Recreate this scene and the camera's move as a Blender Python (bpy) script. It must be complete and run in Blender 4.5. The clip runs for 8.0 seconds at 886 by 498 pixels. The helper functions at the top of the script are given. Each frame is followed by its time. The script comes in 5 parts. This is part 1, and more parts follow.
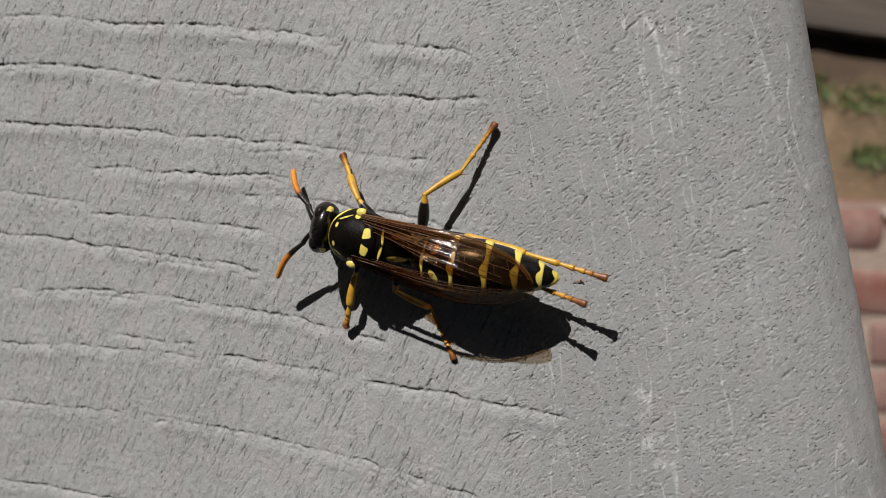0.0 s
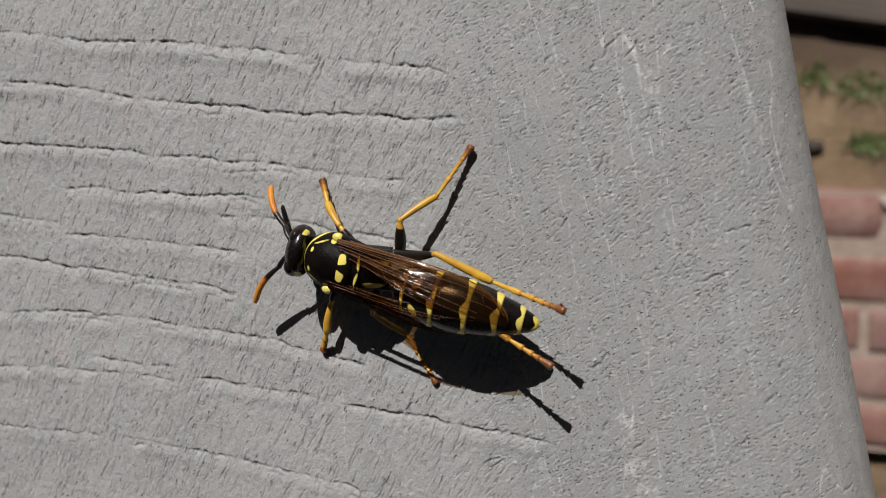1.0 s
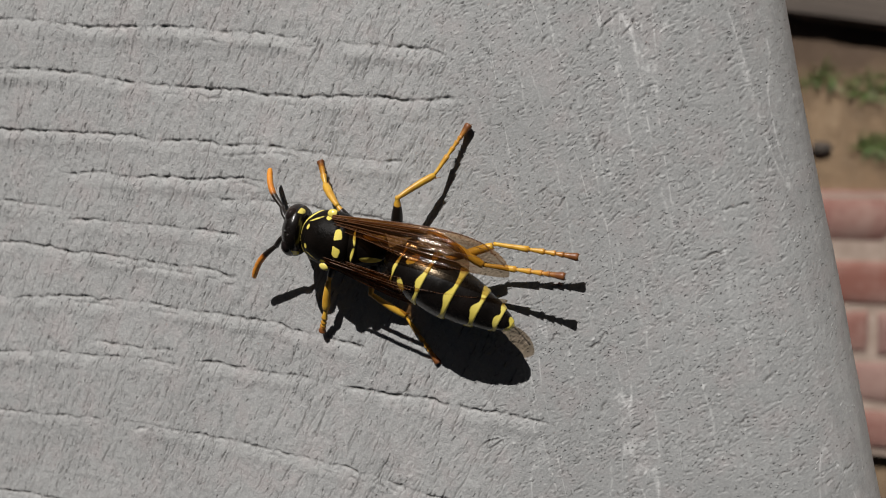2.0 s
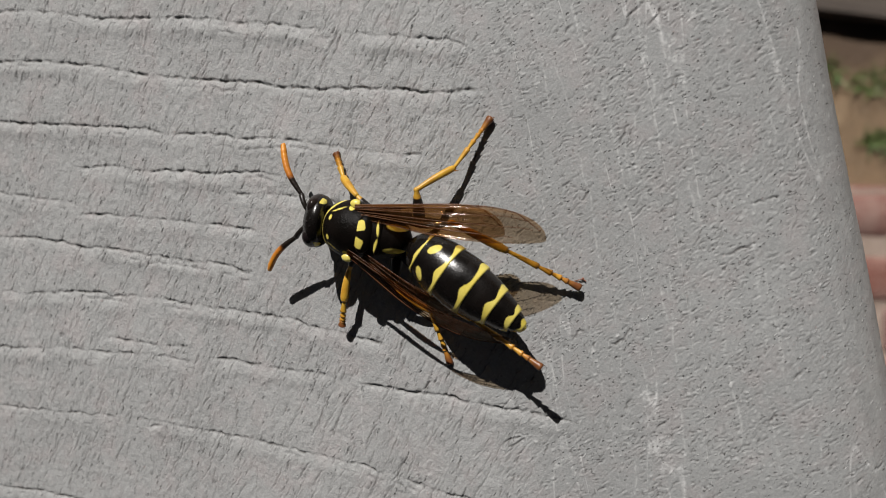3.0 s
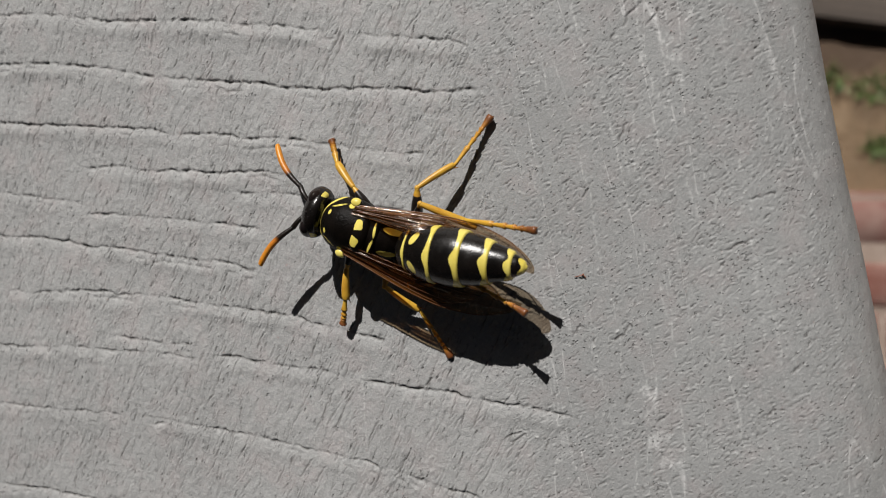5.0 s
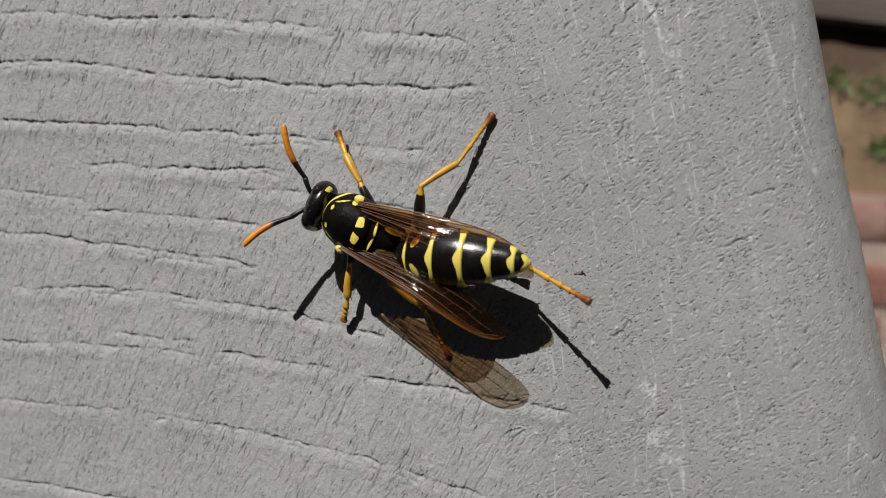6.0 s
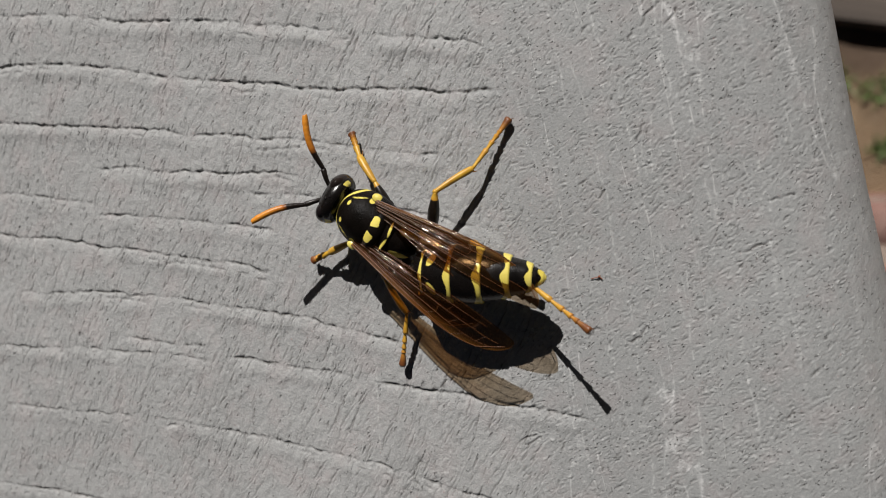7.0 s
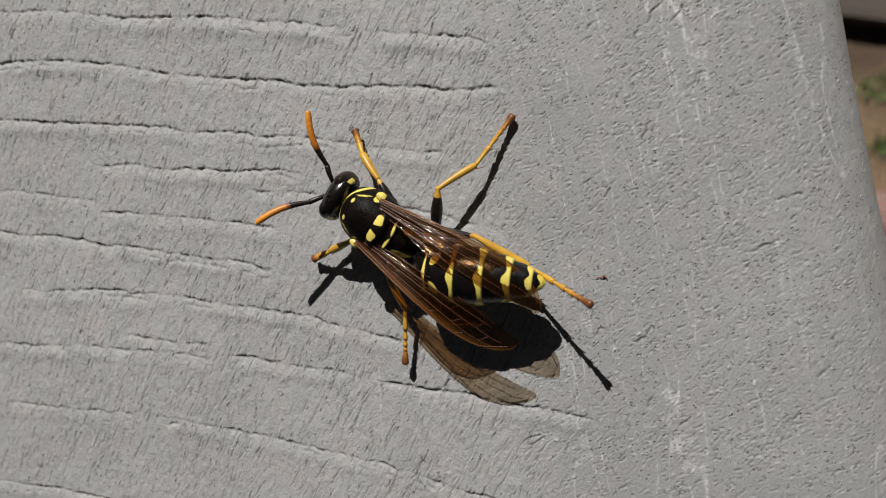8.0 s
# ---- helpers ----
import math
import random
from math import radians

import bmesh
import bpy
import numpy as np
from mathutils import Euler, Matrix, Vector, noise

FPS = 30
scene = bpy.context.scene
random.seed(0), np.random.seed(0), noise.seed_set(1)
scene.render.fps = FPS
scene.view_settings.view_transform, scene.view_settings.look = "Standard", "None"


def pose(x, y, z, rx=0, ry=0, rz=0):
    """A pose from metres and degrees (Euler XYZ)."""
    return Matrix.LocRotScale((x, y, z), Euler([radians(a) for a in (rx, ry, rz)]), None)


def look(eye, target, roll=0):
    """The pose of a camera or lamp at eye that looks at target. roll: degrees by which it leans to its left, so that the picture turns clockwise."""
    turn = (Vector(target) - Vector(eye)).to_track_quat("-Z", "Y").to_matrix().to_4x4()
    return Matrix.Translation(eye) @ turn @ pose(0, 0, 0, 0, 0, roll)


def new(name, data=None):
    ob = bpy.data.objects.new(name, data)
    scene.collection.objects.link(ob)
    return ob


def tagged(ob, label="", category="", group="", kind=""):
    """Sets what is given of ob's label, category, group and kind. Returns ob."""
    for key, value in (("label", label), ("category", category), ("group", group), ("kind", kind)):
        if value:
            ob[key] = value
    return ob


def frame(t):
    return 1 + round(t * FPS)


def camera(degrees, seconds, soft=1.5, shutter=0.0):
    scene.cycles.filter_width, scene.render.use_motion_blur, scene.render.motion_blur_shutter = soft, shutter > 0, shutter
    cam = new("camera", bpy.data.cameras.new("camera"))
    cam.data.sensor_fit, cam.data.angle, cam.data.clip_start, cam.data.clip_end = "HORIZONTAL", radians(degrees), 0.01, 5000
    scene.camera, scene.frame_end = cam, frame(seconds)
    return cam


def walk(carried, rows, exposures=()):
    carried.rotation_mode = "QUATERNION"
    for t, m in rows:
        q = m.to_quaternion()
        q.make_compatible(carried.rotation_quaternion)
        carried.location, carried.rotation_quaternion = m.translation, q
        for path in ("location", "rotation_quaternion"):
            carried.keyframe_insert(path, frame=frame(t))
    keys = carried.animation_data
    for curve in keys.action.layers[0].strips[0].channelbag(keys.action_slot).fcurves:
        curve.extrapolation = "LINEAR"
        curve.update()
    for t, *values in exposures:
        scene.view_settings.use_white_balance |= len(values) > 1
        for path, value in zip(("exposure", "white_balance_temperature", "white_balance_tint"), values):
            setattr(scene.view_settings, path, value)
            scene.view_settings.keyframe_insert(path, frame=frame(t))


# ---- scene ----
# ---- camera ----
MM = 0.001
RAIL = 0.95          # height of the rail cap's top above the ground


def board_point(x, y, z=0.0):
    """A place given in millimetres from the middle of the rail cap's end."""
    return Vector((x * MM, y * MM, RAIL + z * MM))


def mm_pose(x, y, z, rx, ry, rz):
    return pose(x * MM, y * MM, z * MM, rx, ry, rz)


cam = camera(65.0, 8.0, soft=0.8)
cam.data.dof.use_dof = True
cam.data.dof.focus_distance = 0.042
cam.data.dof.aperture_fstop = 50.0
ROWS = [
    (0.0, 11.188, 3.624, 41.730, -4.794, 15.006, 0.000),
    (0.5, 10.755, 4.883, 41.175, -5.466, 14.903, -0.299),
    (1.0, 12.202, 5.494, 40.419, -5.734, 14.923, -0.554),
    (1.5, 12.550, 5.025, 40.549, -5.853, 14.967, -0.632),
    (1.7, 12.743, 4.274, 40.689, -5.407, 15.214, -0.612),
    (2.8, 11.942, 3.963, 39.695, -5.541, 15.631, -0.847),
    (3.0, 11.518, 3.946, 40.056, -5.742, 15.692, -0.758),
    (3.5, 11.624, 4.137, 39.977, -5.560, 15.709, -0.825),
    (4.0, 12.009, 4.184, 39.984, -5.499, 15.815, -0.863),
    (4.2, 11.419, 3.916, 39.823, -5.300, 15.727, -0.870),
    (5.5, 11.915, 3.344, 40.960, -5.138, 16.038, -0.878),
    (6.0, 11.939, 3.124, 40.646, -5.085, 16.151, -0.804),
    (6.5, 10.797, 2.484, 40.703, -5.100, 16.367, -0.853),
    (7.0, 11.052, 3.372, 40.532, -5.050, 16.275, -0.849),
    (7.5, 10.707, 3.575, 40.620, -4.916, 16.404, -0.805),
    (8.0, 10.784, 3.490, 40.287, -5.319, 16.314, -0.741),
]
walk(cam, [(t, pose(0, 0, RAIL) @ mm_pose(x, y, z, rx, ry, rz)) for t, x, y, z, rx, ry, rz in ROWS])

# ---- light ----
SUN = Vector((-0.15, 1.15, 1.0)).normalized()      # the way to the sun
world = bpy.data.worlds.new("sky")
scene.world = world
world.use_nodes = True
wn = world.node_tree
sky = wn.nodes.new("ShaderNodeTexSky")
sky.sky_type, sky.sun_disc, sky.dust_density = "NISHITA", False, 6.0
sky.sun_elevation, sky.sun_rotation = math.asin(SUN.z), math.atan2(SUN.x, SUN.y)
wn.links.new(sky.outputs[0], wn.nodes["Background"].inputs[0])
wn.nodes["Background"].inputs[1].default_value = 0.0055
lamp = bpy.data.lights.new("sun", "SUN")
lamp.energy, lamp.angle, lamp.color = 4.88, radians(0.53), (1.0, 0.965, 0.935)
sun = new("sun", lamp)
sun.matrix_world = look(SUN * 5, (0, 0, 0))
scene.view_settings.exposure = 0.0


# ---- materials ----
class Nodes:
    """Short hand for building a node material."""

    def __init__(self, name):
        self.m = bpy.data.materials.new(name)
        self.m.use_nodes = True
        self.t = self.m.node_tree
        self.b = self.t.nodes["Principled BSDF"]
        self.co = self.add("ShaderNodeTexCoord").outputs["Object"]

    def add(self, kind, **props):
        n = self.t.nodes.new(kind)
        for k, v in props.items():
            setattr(n, k, v)
        return n

    def link(self, a, b):
        self.t.links.new(a, b)

    def mapped(self, scale=(1, 1, 1), turn=0.0):
        """Coordinates turned about z, then scaled."""
        co = self.co
        for turned, scaled in ((turn, (1, 1, 1)), (0.0, scale)):
            n = self.add("ShaderNodeMapping")
            n.inputs["Scale"].default_value = scaled
            n.inputs["Rotation"].default_value = (0, 0, radians(turned))
            self.link(co, n.inputs["Vector"])
            co = n.outputs[0]
        return co

    def noise(self, scale, detail=4.0, rough=0.55, co=None, distortion=0.0):
        n = self.add("ShaderNodeTexNoise")
        n.inputs["Scale"].default_value, n.inputs["Detail"].default_value = scale, detail
        n.inputs["Roughness"].default_value, n.inputs["Distortion"].default_value = rough, distortion
        self.link(co or self.co, n.inputs["Vector"])
        return n.outputs["Fac"]

    def ramp(self, fac, *stops):
        n = self.add("ShaderNodeValToRGB")
        e = n.color_ramp.elements
        while len(e) < len(stops):
            e.new(0.5)
        for s, (p, c) in zip(e, stops):
            s.position, s.color = p, (*c, 1) if len(c) == 3 else c
        self.link(fac, n.inputs[0])
        return n.outputs[0]

    def mix(self, fac, a, b, blend="MIX"):
        n = self.add("ShaderNodeMix", data_type="RGBA", blend_type=blend)
        for socket, v in ((n.inputs[0], fac), (n.inputs[6], a), (n.inputs[7], b)):
            if isinstance(v, bpy.types.NodeSocket):
                self.link(v, socket)
            else:
                socket.default_value = v if isinstance(v, (int, float)) else (*v, 1)
        return n.outputs[2]

    def maths(self, op, a, b=0.0):
        n = self.add("ShaderNodeMath", operation=op)
        for socket, v in zip(n.inputs, (a, b)):
            if isinstance(v, bpy.types.NodeSocket):
                self.link(v, socket)
            else:
                socket.default_value = v
        return n.outputs[0]

    def bump(self, height, distance, strength=1.0, under=None):
        n = self.add("ShaderNodeBump")
        n.inputs["Distance"].default_value = distance
        if isinstance(strength, bpy.types.NodeSocket):
            self.link(strength, n.inputs["Strength"])
        else:
            n.inputs["Strength"].default_value = strength
        self.link(height, n.inputs["Height"])
        if under:
            self.link(under, n.inputs["Normal"])
        self.link(n.outputs[0], self.b.inputs["Normal"])
        return n.outputs[0]

    def set(self, **values):
        for k, v in values.items():
            s = self.b.inputs[k.replace("_", " ")]
            if isinstance(v, bpy.types.NodeSocket):
                self.link(v, s)
            else:
                s.default_value = (*v, 1) if isinstance(v, tuple) and len(v) == 3 else v
        return self.m


def flecks(n, scale, turn, size, soft, keep, wobble=0.5):
    """Short ragged marks scattered over the surface: 1 inside a mark, 0 outside."""
    co = n.mapped(scale, turn)
    stir = n.add("ShaderNodeTexNoise")
    stir.inputs["Scale"].default_value, stir.inputs["Detail"].default_value = 1.9, 3.0
    n.link(co, stir.inputs["Vector"])
    bent = n.add("ShaderNodeVectorMath", operation="MULTIPLY_ADD")
    n.link(stir.outputs["Color"], bent.inputs[0])
    bent.inputs[1].default_value = (wobble, wobble, 0)
    n.link(co, bent.inputs[2])
    cell = n.add("ShaderNodeTexVoronoi", voronoi_dimensions="2D")
    cell.inputs["Scale"].default_value = 1.0
    n.link(bent.outputs[0], cell.inputs["Vector"])
    chance = n.add("ShaderNodeSeparateColor")
    n.link(cell.outputs["Color"], chance.inputs[0])
    reach = n.maths("MULTIPLY", n.maths("ADD", chance.outputs[1], 0.35), size)
    inside = n.maths("DIVIDE", n.maths("SUBTRACT", reach, cell.outputs["Distance"]), soft)
    inside = n.maths("MINIMUM", n.maths("MAXIMUM", inside, 0.0), 1.0)
    return n.maths("MULTIPLY", inside, n.maths("LESS_THAN", chance.outputs[0], keep))


def creases(n, scale, turn, width, gate, stir=0.6):
    """Thin wandering crevices: 1 along their middle, 0 outside, broken up by gate."""
    value = n.noise(1.0, 2.5, 0.55, n.mapped(scale, turn), stir)
    off = n.maths("ABSOLUTE", n.maths("SUBTRACT", value, 0.5))
    line = n.maths("MAXIMUM", n.maths("SUBTRACT", 1.0, n.maths("DIVIDE", off, width)), 0.0)
    return n.maths("MULTIPLY", line, gate)


def grey(v):
    return (v, v, v)


def paint_material():
    n = Nodes("grey_paint")
    wear_shading = n.add("ShaderNodeAttribute", attribute_name="wear_shading").outputs["Fac"]
    sanded = n.add("ShaderNodeAttribute", attribute_name="sanded").outputs["Fac"]
    grain = n.maths("SUBTRACT", 1.0, sanded)
    colour = n.ramp(n.noise(90, 5, 0.6), (0.3, (0.290, 0.293, 0.289)), (0.7, (0.333, 0.337, 0.333)))
    colour = n.mix(n.ramp(n.noise(420, 4, 0.6), (0.48, grey(0)), (0.66, grey(0.55))), colour, (0.352, 0.323, 0.318))
    colour = n.mix(n.ramp(n.noise(610, 4, 0.6), (0.52, grey(0)), (0.70, grey(0.30))), colour, (0.300, 0.309, 0.304))
    colour = n.mix(n.ramp(n.noise(7000, 4, 0.75), (0.47, grey(0)), (0.62, grey(0.34))), colour, (0.50, 0.50, 0.495))
    colour = n.mix(n.ramp(n.noise(2600, 3, 0.7), (0.66, grey(0)), (0.76, grey(0.55))), colour, (0.36, 0.24, 0.22))
    colour = n.mix(n.maths("MULTIPLY", n.maths("MAXIMUM", wear_shading, 0.0), 0.75), colour, (0.62, 0.62, 0.61))
    # below zero: the shade inside grooves, slits and cracks, painted dark
    colour = n.mix(n.maths("MINIMUM", n.maths("MAXIMUM", n.maths("MULTIPLY", wear_shading, -1.0), 0.0), 0.85), colour, (0.06, 0.052, 0.045))
    colour = n.mix(sanded, colour, n.mix(1.0, colour, (0.862, 0.868, 0.870), "MULTIPLY"))
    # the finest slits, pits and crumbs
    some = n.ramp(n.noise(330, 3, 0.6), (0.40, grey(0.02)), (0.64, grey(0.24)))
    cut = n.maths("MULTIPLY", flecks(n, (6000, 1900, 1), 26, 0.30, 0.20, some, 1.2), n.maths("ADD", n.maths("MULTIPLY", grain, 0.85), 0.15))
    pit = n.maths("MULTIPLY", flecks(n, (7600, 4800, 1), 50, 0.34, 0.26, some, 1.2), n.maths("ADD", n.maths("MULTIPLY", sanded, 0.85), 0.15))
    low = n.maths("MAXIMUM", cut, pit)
    crumb = n.maths("MULTIPLY", flecks(n, (6200, 2600, 1), 40, 0.26, 0.25, some, 1.3), n.maths("ADD", n.maths("MULTIPLY", sanded, 0.6), 0.3))
    # thin pale scratches that wander along the cut end
    line = creases(n, (190, 22, 1), -13, 0.006, n.ramp(n.noise(900, 4, 0.7), (0.44, grey(0)), (0.60, grey(0.9))), 0.5)
    line = n.maths("MULTIPLY", line, n.maths("ADD", n.maths("MULTIPLY", sanded, 0.70), 0.10))
    # slits and pits: their inner shade is mixed in as dark colour
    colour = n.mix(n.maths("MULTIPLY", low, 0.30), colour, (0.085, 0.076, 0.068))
    colour = n.mix(n.maths("MULTIPLY", n.maths("MAXIMUM", n.maths("MULTIPLY", crumb, 0.60), line), 0.9), colour, (0.60, 0.60, 0.595))
    height = n.maths("SUBTRACT", n.maths("ADD", n.maths("MULTIPLY", crumb, 0.6), n.maths("MULTIPLY", line, 0.4)), low)
    flat = n.maths("SUBTRACT", 1.0, n.maths("MULTIPLY", sanded, 0.45))
    b = n.bump(n.noise(5600, 4, 0.7), 0.055 * MM, flat)
    b = n.bump(n.noise(1.0, 3, 0.6, n.mapped((5000, 1500, 2500), 24)), 0.040 * MM, flat, b)
    n.bump(height, 0.06 * MM, 1.0, b)
    return n.set(Base_Color=colour, Roughness=0.60, Specular_IOR_Level=0.35)


def soil_material():
    n = Nodes("soil")
    c = n.ramp(n.noise(14, 8, 0.65), (0.3, (0.13, 0.085, 0.05)), (0.55, (0.25, 0.17, 0.10)), (0.75, (0.36, 0.26, 0.165)))
    c = n.mix(n.ramp(n.noise(160, 4, 0.7), (0.45, (0, 0, 0)), (0.8, (0.6, 0.6, 0.6))), c, (0.33, 0.25, 0.17))
    # a strip of darker brown soil between the plank and the grass, with a ragged edge
    place = n.add("ShaderNodeSeparateXYZ")
    n.link(n.co, place.inputs[0])
    edge = n.maths("ADD", place.outputs[1], n.maths("MULTIPLY", n.noise(18, 4, 0.6), 0.05))
    c = n.mix(n.ramp(n.maths("MULTIPLY", edge, 2.0), (0.28, grey(0)), (0.36, grey(0.85))), c, (0.088, 0.058, 0.040))
    n.bump(n.noise(120, 8, 0.7), 0.006, 0.8)
    return n.set(Base_Color=c, Roughness=0.95)


def brick_material():
    n = Nodes("red_brick")
    info = n.add("ShaderNodeObjectInfo").outputs["Random"]
    base = n.ramp(info, (0.0, (0.20, 0.068, 0.046)), (0.35, (0.215, 0.098, 0.078)), (0.7, (0.23, 0.132, 0.114)), (1.0, (0.26, 0.155, 0.132)))
    c = n.mix(n.ramp(n.noise(22, 6, 0.65), (0.42, grey(0)), (0.68, grey(0.7))), base, (0.32, 0.215, 0.18))
    c = n.mix(n.ramp(n.noise(75, 5, 0.7), (0.55, grey(0)), (0.70, grey(0.6))), c, (0.14, 0.050, 0.036))
    n.bump(n.noise(260, 6, 0.7), 0.002, 0.7)
    return n.set(Base_Color=c, Roughness=0.9)


def mortar_material():
    n = Nodes("mortar")
    c = n.ramp(n.noise(50, 6, 0.6), (0.3, (0.27, 0.205, 0.165)), (0.7, (0.40, 0.315, 0.26)))
    n.bump(n.noise(300, 6, 0.7), 0.002, 0.7)
    return n.set(Base_Color=c, Roughness=0.95)


def plank_material():
    n = Nodes("weathered_wood")
    c = n.ramp(n.noise(6, 6, 0.6, n.mapped((1, 14, 14))), (0.3, (0.060, 0.048, 0.039)), (0.7, (0.125, 0.100, 0.082)))
    n.bump(n.noise(20, 6, 0.7, n.mapped((1, 20, 20))), 0.002, 0.6)
    return n.set(Base_Color=c, Roughness=0.85)


def grass_material():
    n = Nodes("grass_blade")
    c = n.ramp(n.add("ShaderNodeNewGeometry").outputs["Random Per Island"], (0, (0.05, 0.10, 0.022)), (0.6, (0.10, 0.155, 0.04)), (1, (0.24, 0.19, 0.09)))
    return n.set(Base_Color=c, Roughness=0.6)


PAINT, SOIL, BRICK, MORTAR = paint_material(), soil_material(), brick_material(), mortar_material()
PLANK, GRASS = plank_material(), grass_material()


# ---- helpers for meshes ----
def mesh_of(name, verts, faces, material, smooth=True):
    me = bpy.data.meshes.new(name)
    me.from_pydata([tuple(v) for v in verts], [], [tuple(f) for f in faces])
    me.materials.append(material)
    if smooth:
        me.polygons.foreach_set("use_smooth", [True] * len(me.polygons))
    me.update()
    return me


def part(name, bm, material, parent=None, label=""):
    """Links a bmesh as one mesh object, under a thing or a part."""
    me = bpy.data.meshes.new(name)
    bm.to_mesh(me)
    bm.free()
    for m in material if isinstance(material, (list, tuple)) else [material]:
        me.materials.append(m)
    ob = new(name, me)
    ob.parent = parent
    return tagged(ob, label)


def lattice(seed, x, y, cell):
    """Smooth value noise in -1..1 at arrays x, y."""
    rng = np.random.RandomState(seed)
    grid = rng.uniform(-1, 1, (256, 256))
    gx, gy = x / cell, y / cell
    ix, iy = np.floor(gx).astype(int), np.floor(gy).astype(int)
    fx, fy = gx - ix, gy - iy
    fx, fy = fx * fx * (3 - 2 * fx), fy * fy * (3 - 2 * fy)
    a, b = grid[ix % 256, iy % 256], grid[(ix + 1) % 256, iy % 256]
    c, d = grid[ix % 256, (iy + 1) % 256], grid[(ix + 1) % 256, (iy + 1) % 256]
    return a * (1 - fx) * (1 - fy) + b * fx * (1 - fy) + c * (1 - fx) * fy + d * fx * fy


# ---- rail cap: a painted board whose rounded end lies under the wasp ----
END_X, END_SLOPE, ROUND = 24.0, -0.208, 7.0
# grooves of the grain: from x, to x, then y = a x^2 + b x + c, and the depth
GROOVES = [
    (-60.0, 0.5, 0.0004, -0.115, 17.2, 0.14),
    (-60.0, 1.0, 0.0003, -0.118, 20.8, 0.15),
    (-38.0, -20.4, -0.0058, -0.447, 8.01, 0.12),
    (-21.2, -7.4, -0.0024, -0.182, 12.24, 0.18),
    (-7.9, -6.7, 0.0, -0.066, 12.30, 0.15),
    (-5.6, 1.8, -0.0059, -0.191, 12.23, 0.19),
    (-36.0, -20.2, -0.0085, -0.567, 3.33, 0.17),
    (-19.6, 2.2, 0.0020, -0.0592, 9.33, 0.16),
    (-18.4, -14.4, 0.0, -0.144, 7.97, 0.06),
    (-60.0, -1.0, -0.0007, -0.1236, 5.44, 0.16),
    (-12.3, -10.7, 0.0, -0.058, 6.76, 0.12),
    (-26.2, -10.4, 0.0005, -0.0317, 4.17, 0.17),
    (-14.6, 3.0, -0.0045, -0.200, 1.60, 0.10),
    (-60.0, -26.2, 0.0, -0.0665, 1.22, 0.09),
    (-26.2, -12.4, -0.0025, -0.182, -0.89, 0.17),
]
GROOVES_NEAR = [
    (-60.0, -12.6, -0.0011, -0.159, -3.58, 0.15),
    (-34.0, -3.5, -0.0046, -0.254, -7.02, 0.15),
    (-30.0, -22.0, -0.0006, -0.100, -5.95, 0.08),
    (-40.0, -17.5, -0.0015, -0.091, -9.06, 0.11),
    (-24.7, -17.9, 0.0, -0.038, -7.63, 0.10),
    (-16.5, -7.4, 0.0018, -0.042, -8.64, 0.15),
    (-5.6, 7.8, -0.0028, -0.111, -9.16, 0.16),
    (-36.0, -24.2, 0.0050, 0.301, -7.96, 0.12),
    (-22.2, 3.0, -0.0026, -0.186, -15.13, 0.15),
    (-22.2, -20.5, 0.0, 0.085, -10.99, 0.10),
    (-60.0, 3.0, -0.0020, -0.150, -21.5, 0.16),
]
# cracks on the sanded end: middle, direction, length and bend
CRACKS = [(10.4, 12.0, 52, 3.8, 0.03), (17.6, 2.6, 26, 2.2, -0.10), (16.4, 0.0, 26, 2.4, -0.08), (13.2, -9.6, 48, 2.4, 0.02), (12.2, 4.6, 58, 1.2, 0.0)]
# pale scratches along the cut end: x = foot + slope y + bend y^2, from y, to y
SCRATCHES = [(11.9, -0.29, 0.0, -4.0, 15.0), (9.4, -0.21, -0.003, -20.0, 12.8), (11.6, -0.15, 0.01, 4.2, 9.5), (13.4, -0.16, 0.0, 5.0, 14.8), (15.9, 0.02, -0.003, 6.0, 13.8), (19.3, -0.17, 0.0, 2.0, 9.6), (17.9, -0.17, 0.0, -12.0, 1.0), (10.5, -0.20, 0.0, -22.0, -3.0), (13.0, -0.12, 0.0, -18.0, 1.0), (15.5, -0.15, 0.0, -18.0, 4.0)]
# chips of bare pale paint: middle and size
CHIPS = [(13.0, 11.3, 0.30), (13.2, 10.4, 0.24), (11.6, 10.4, 0.20), (13.6, 9.1, 0.18), (16.7, 4.5, 0.20), (14.1, 12.4, 0.26)]


def ripple(seed, x, cell):
    """Smooth value noise in -1..1 along one axis."""
    grid = np.random.RandomState(seed).uniform(-1, 1, 512)
    g = x / cell
    i = np.floor(g).astype(int)
    f = g - i
    f = f * f * (3 - 2 * f)
    return grid[i % 512] * (1 - f) + grid[(i + 1) % 512] * f


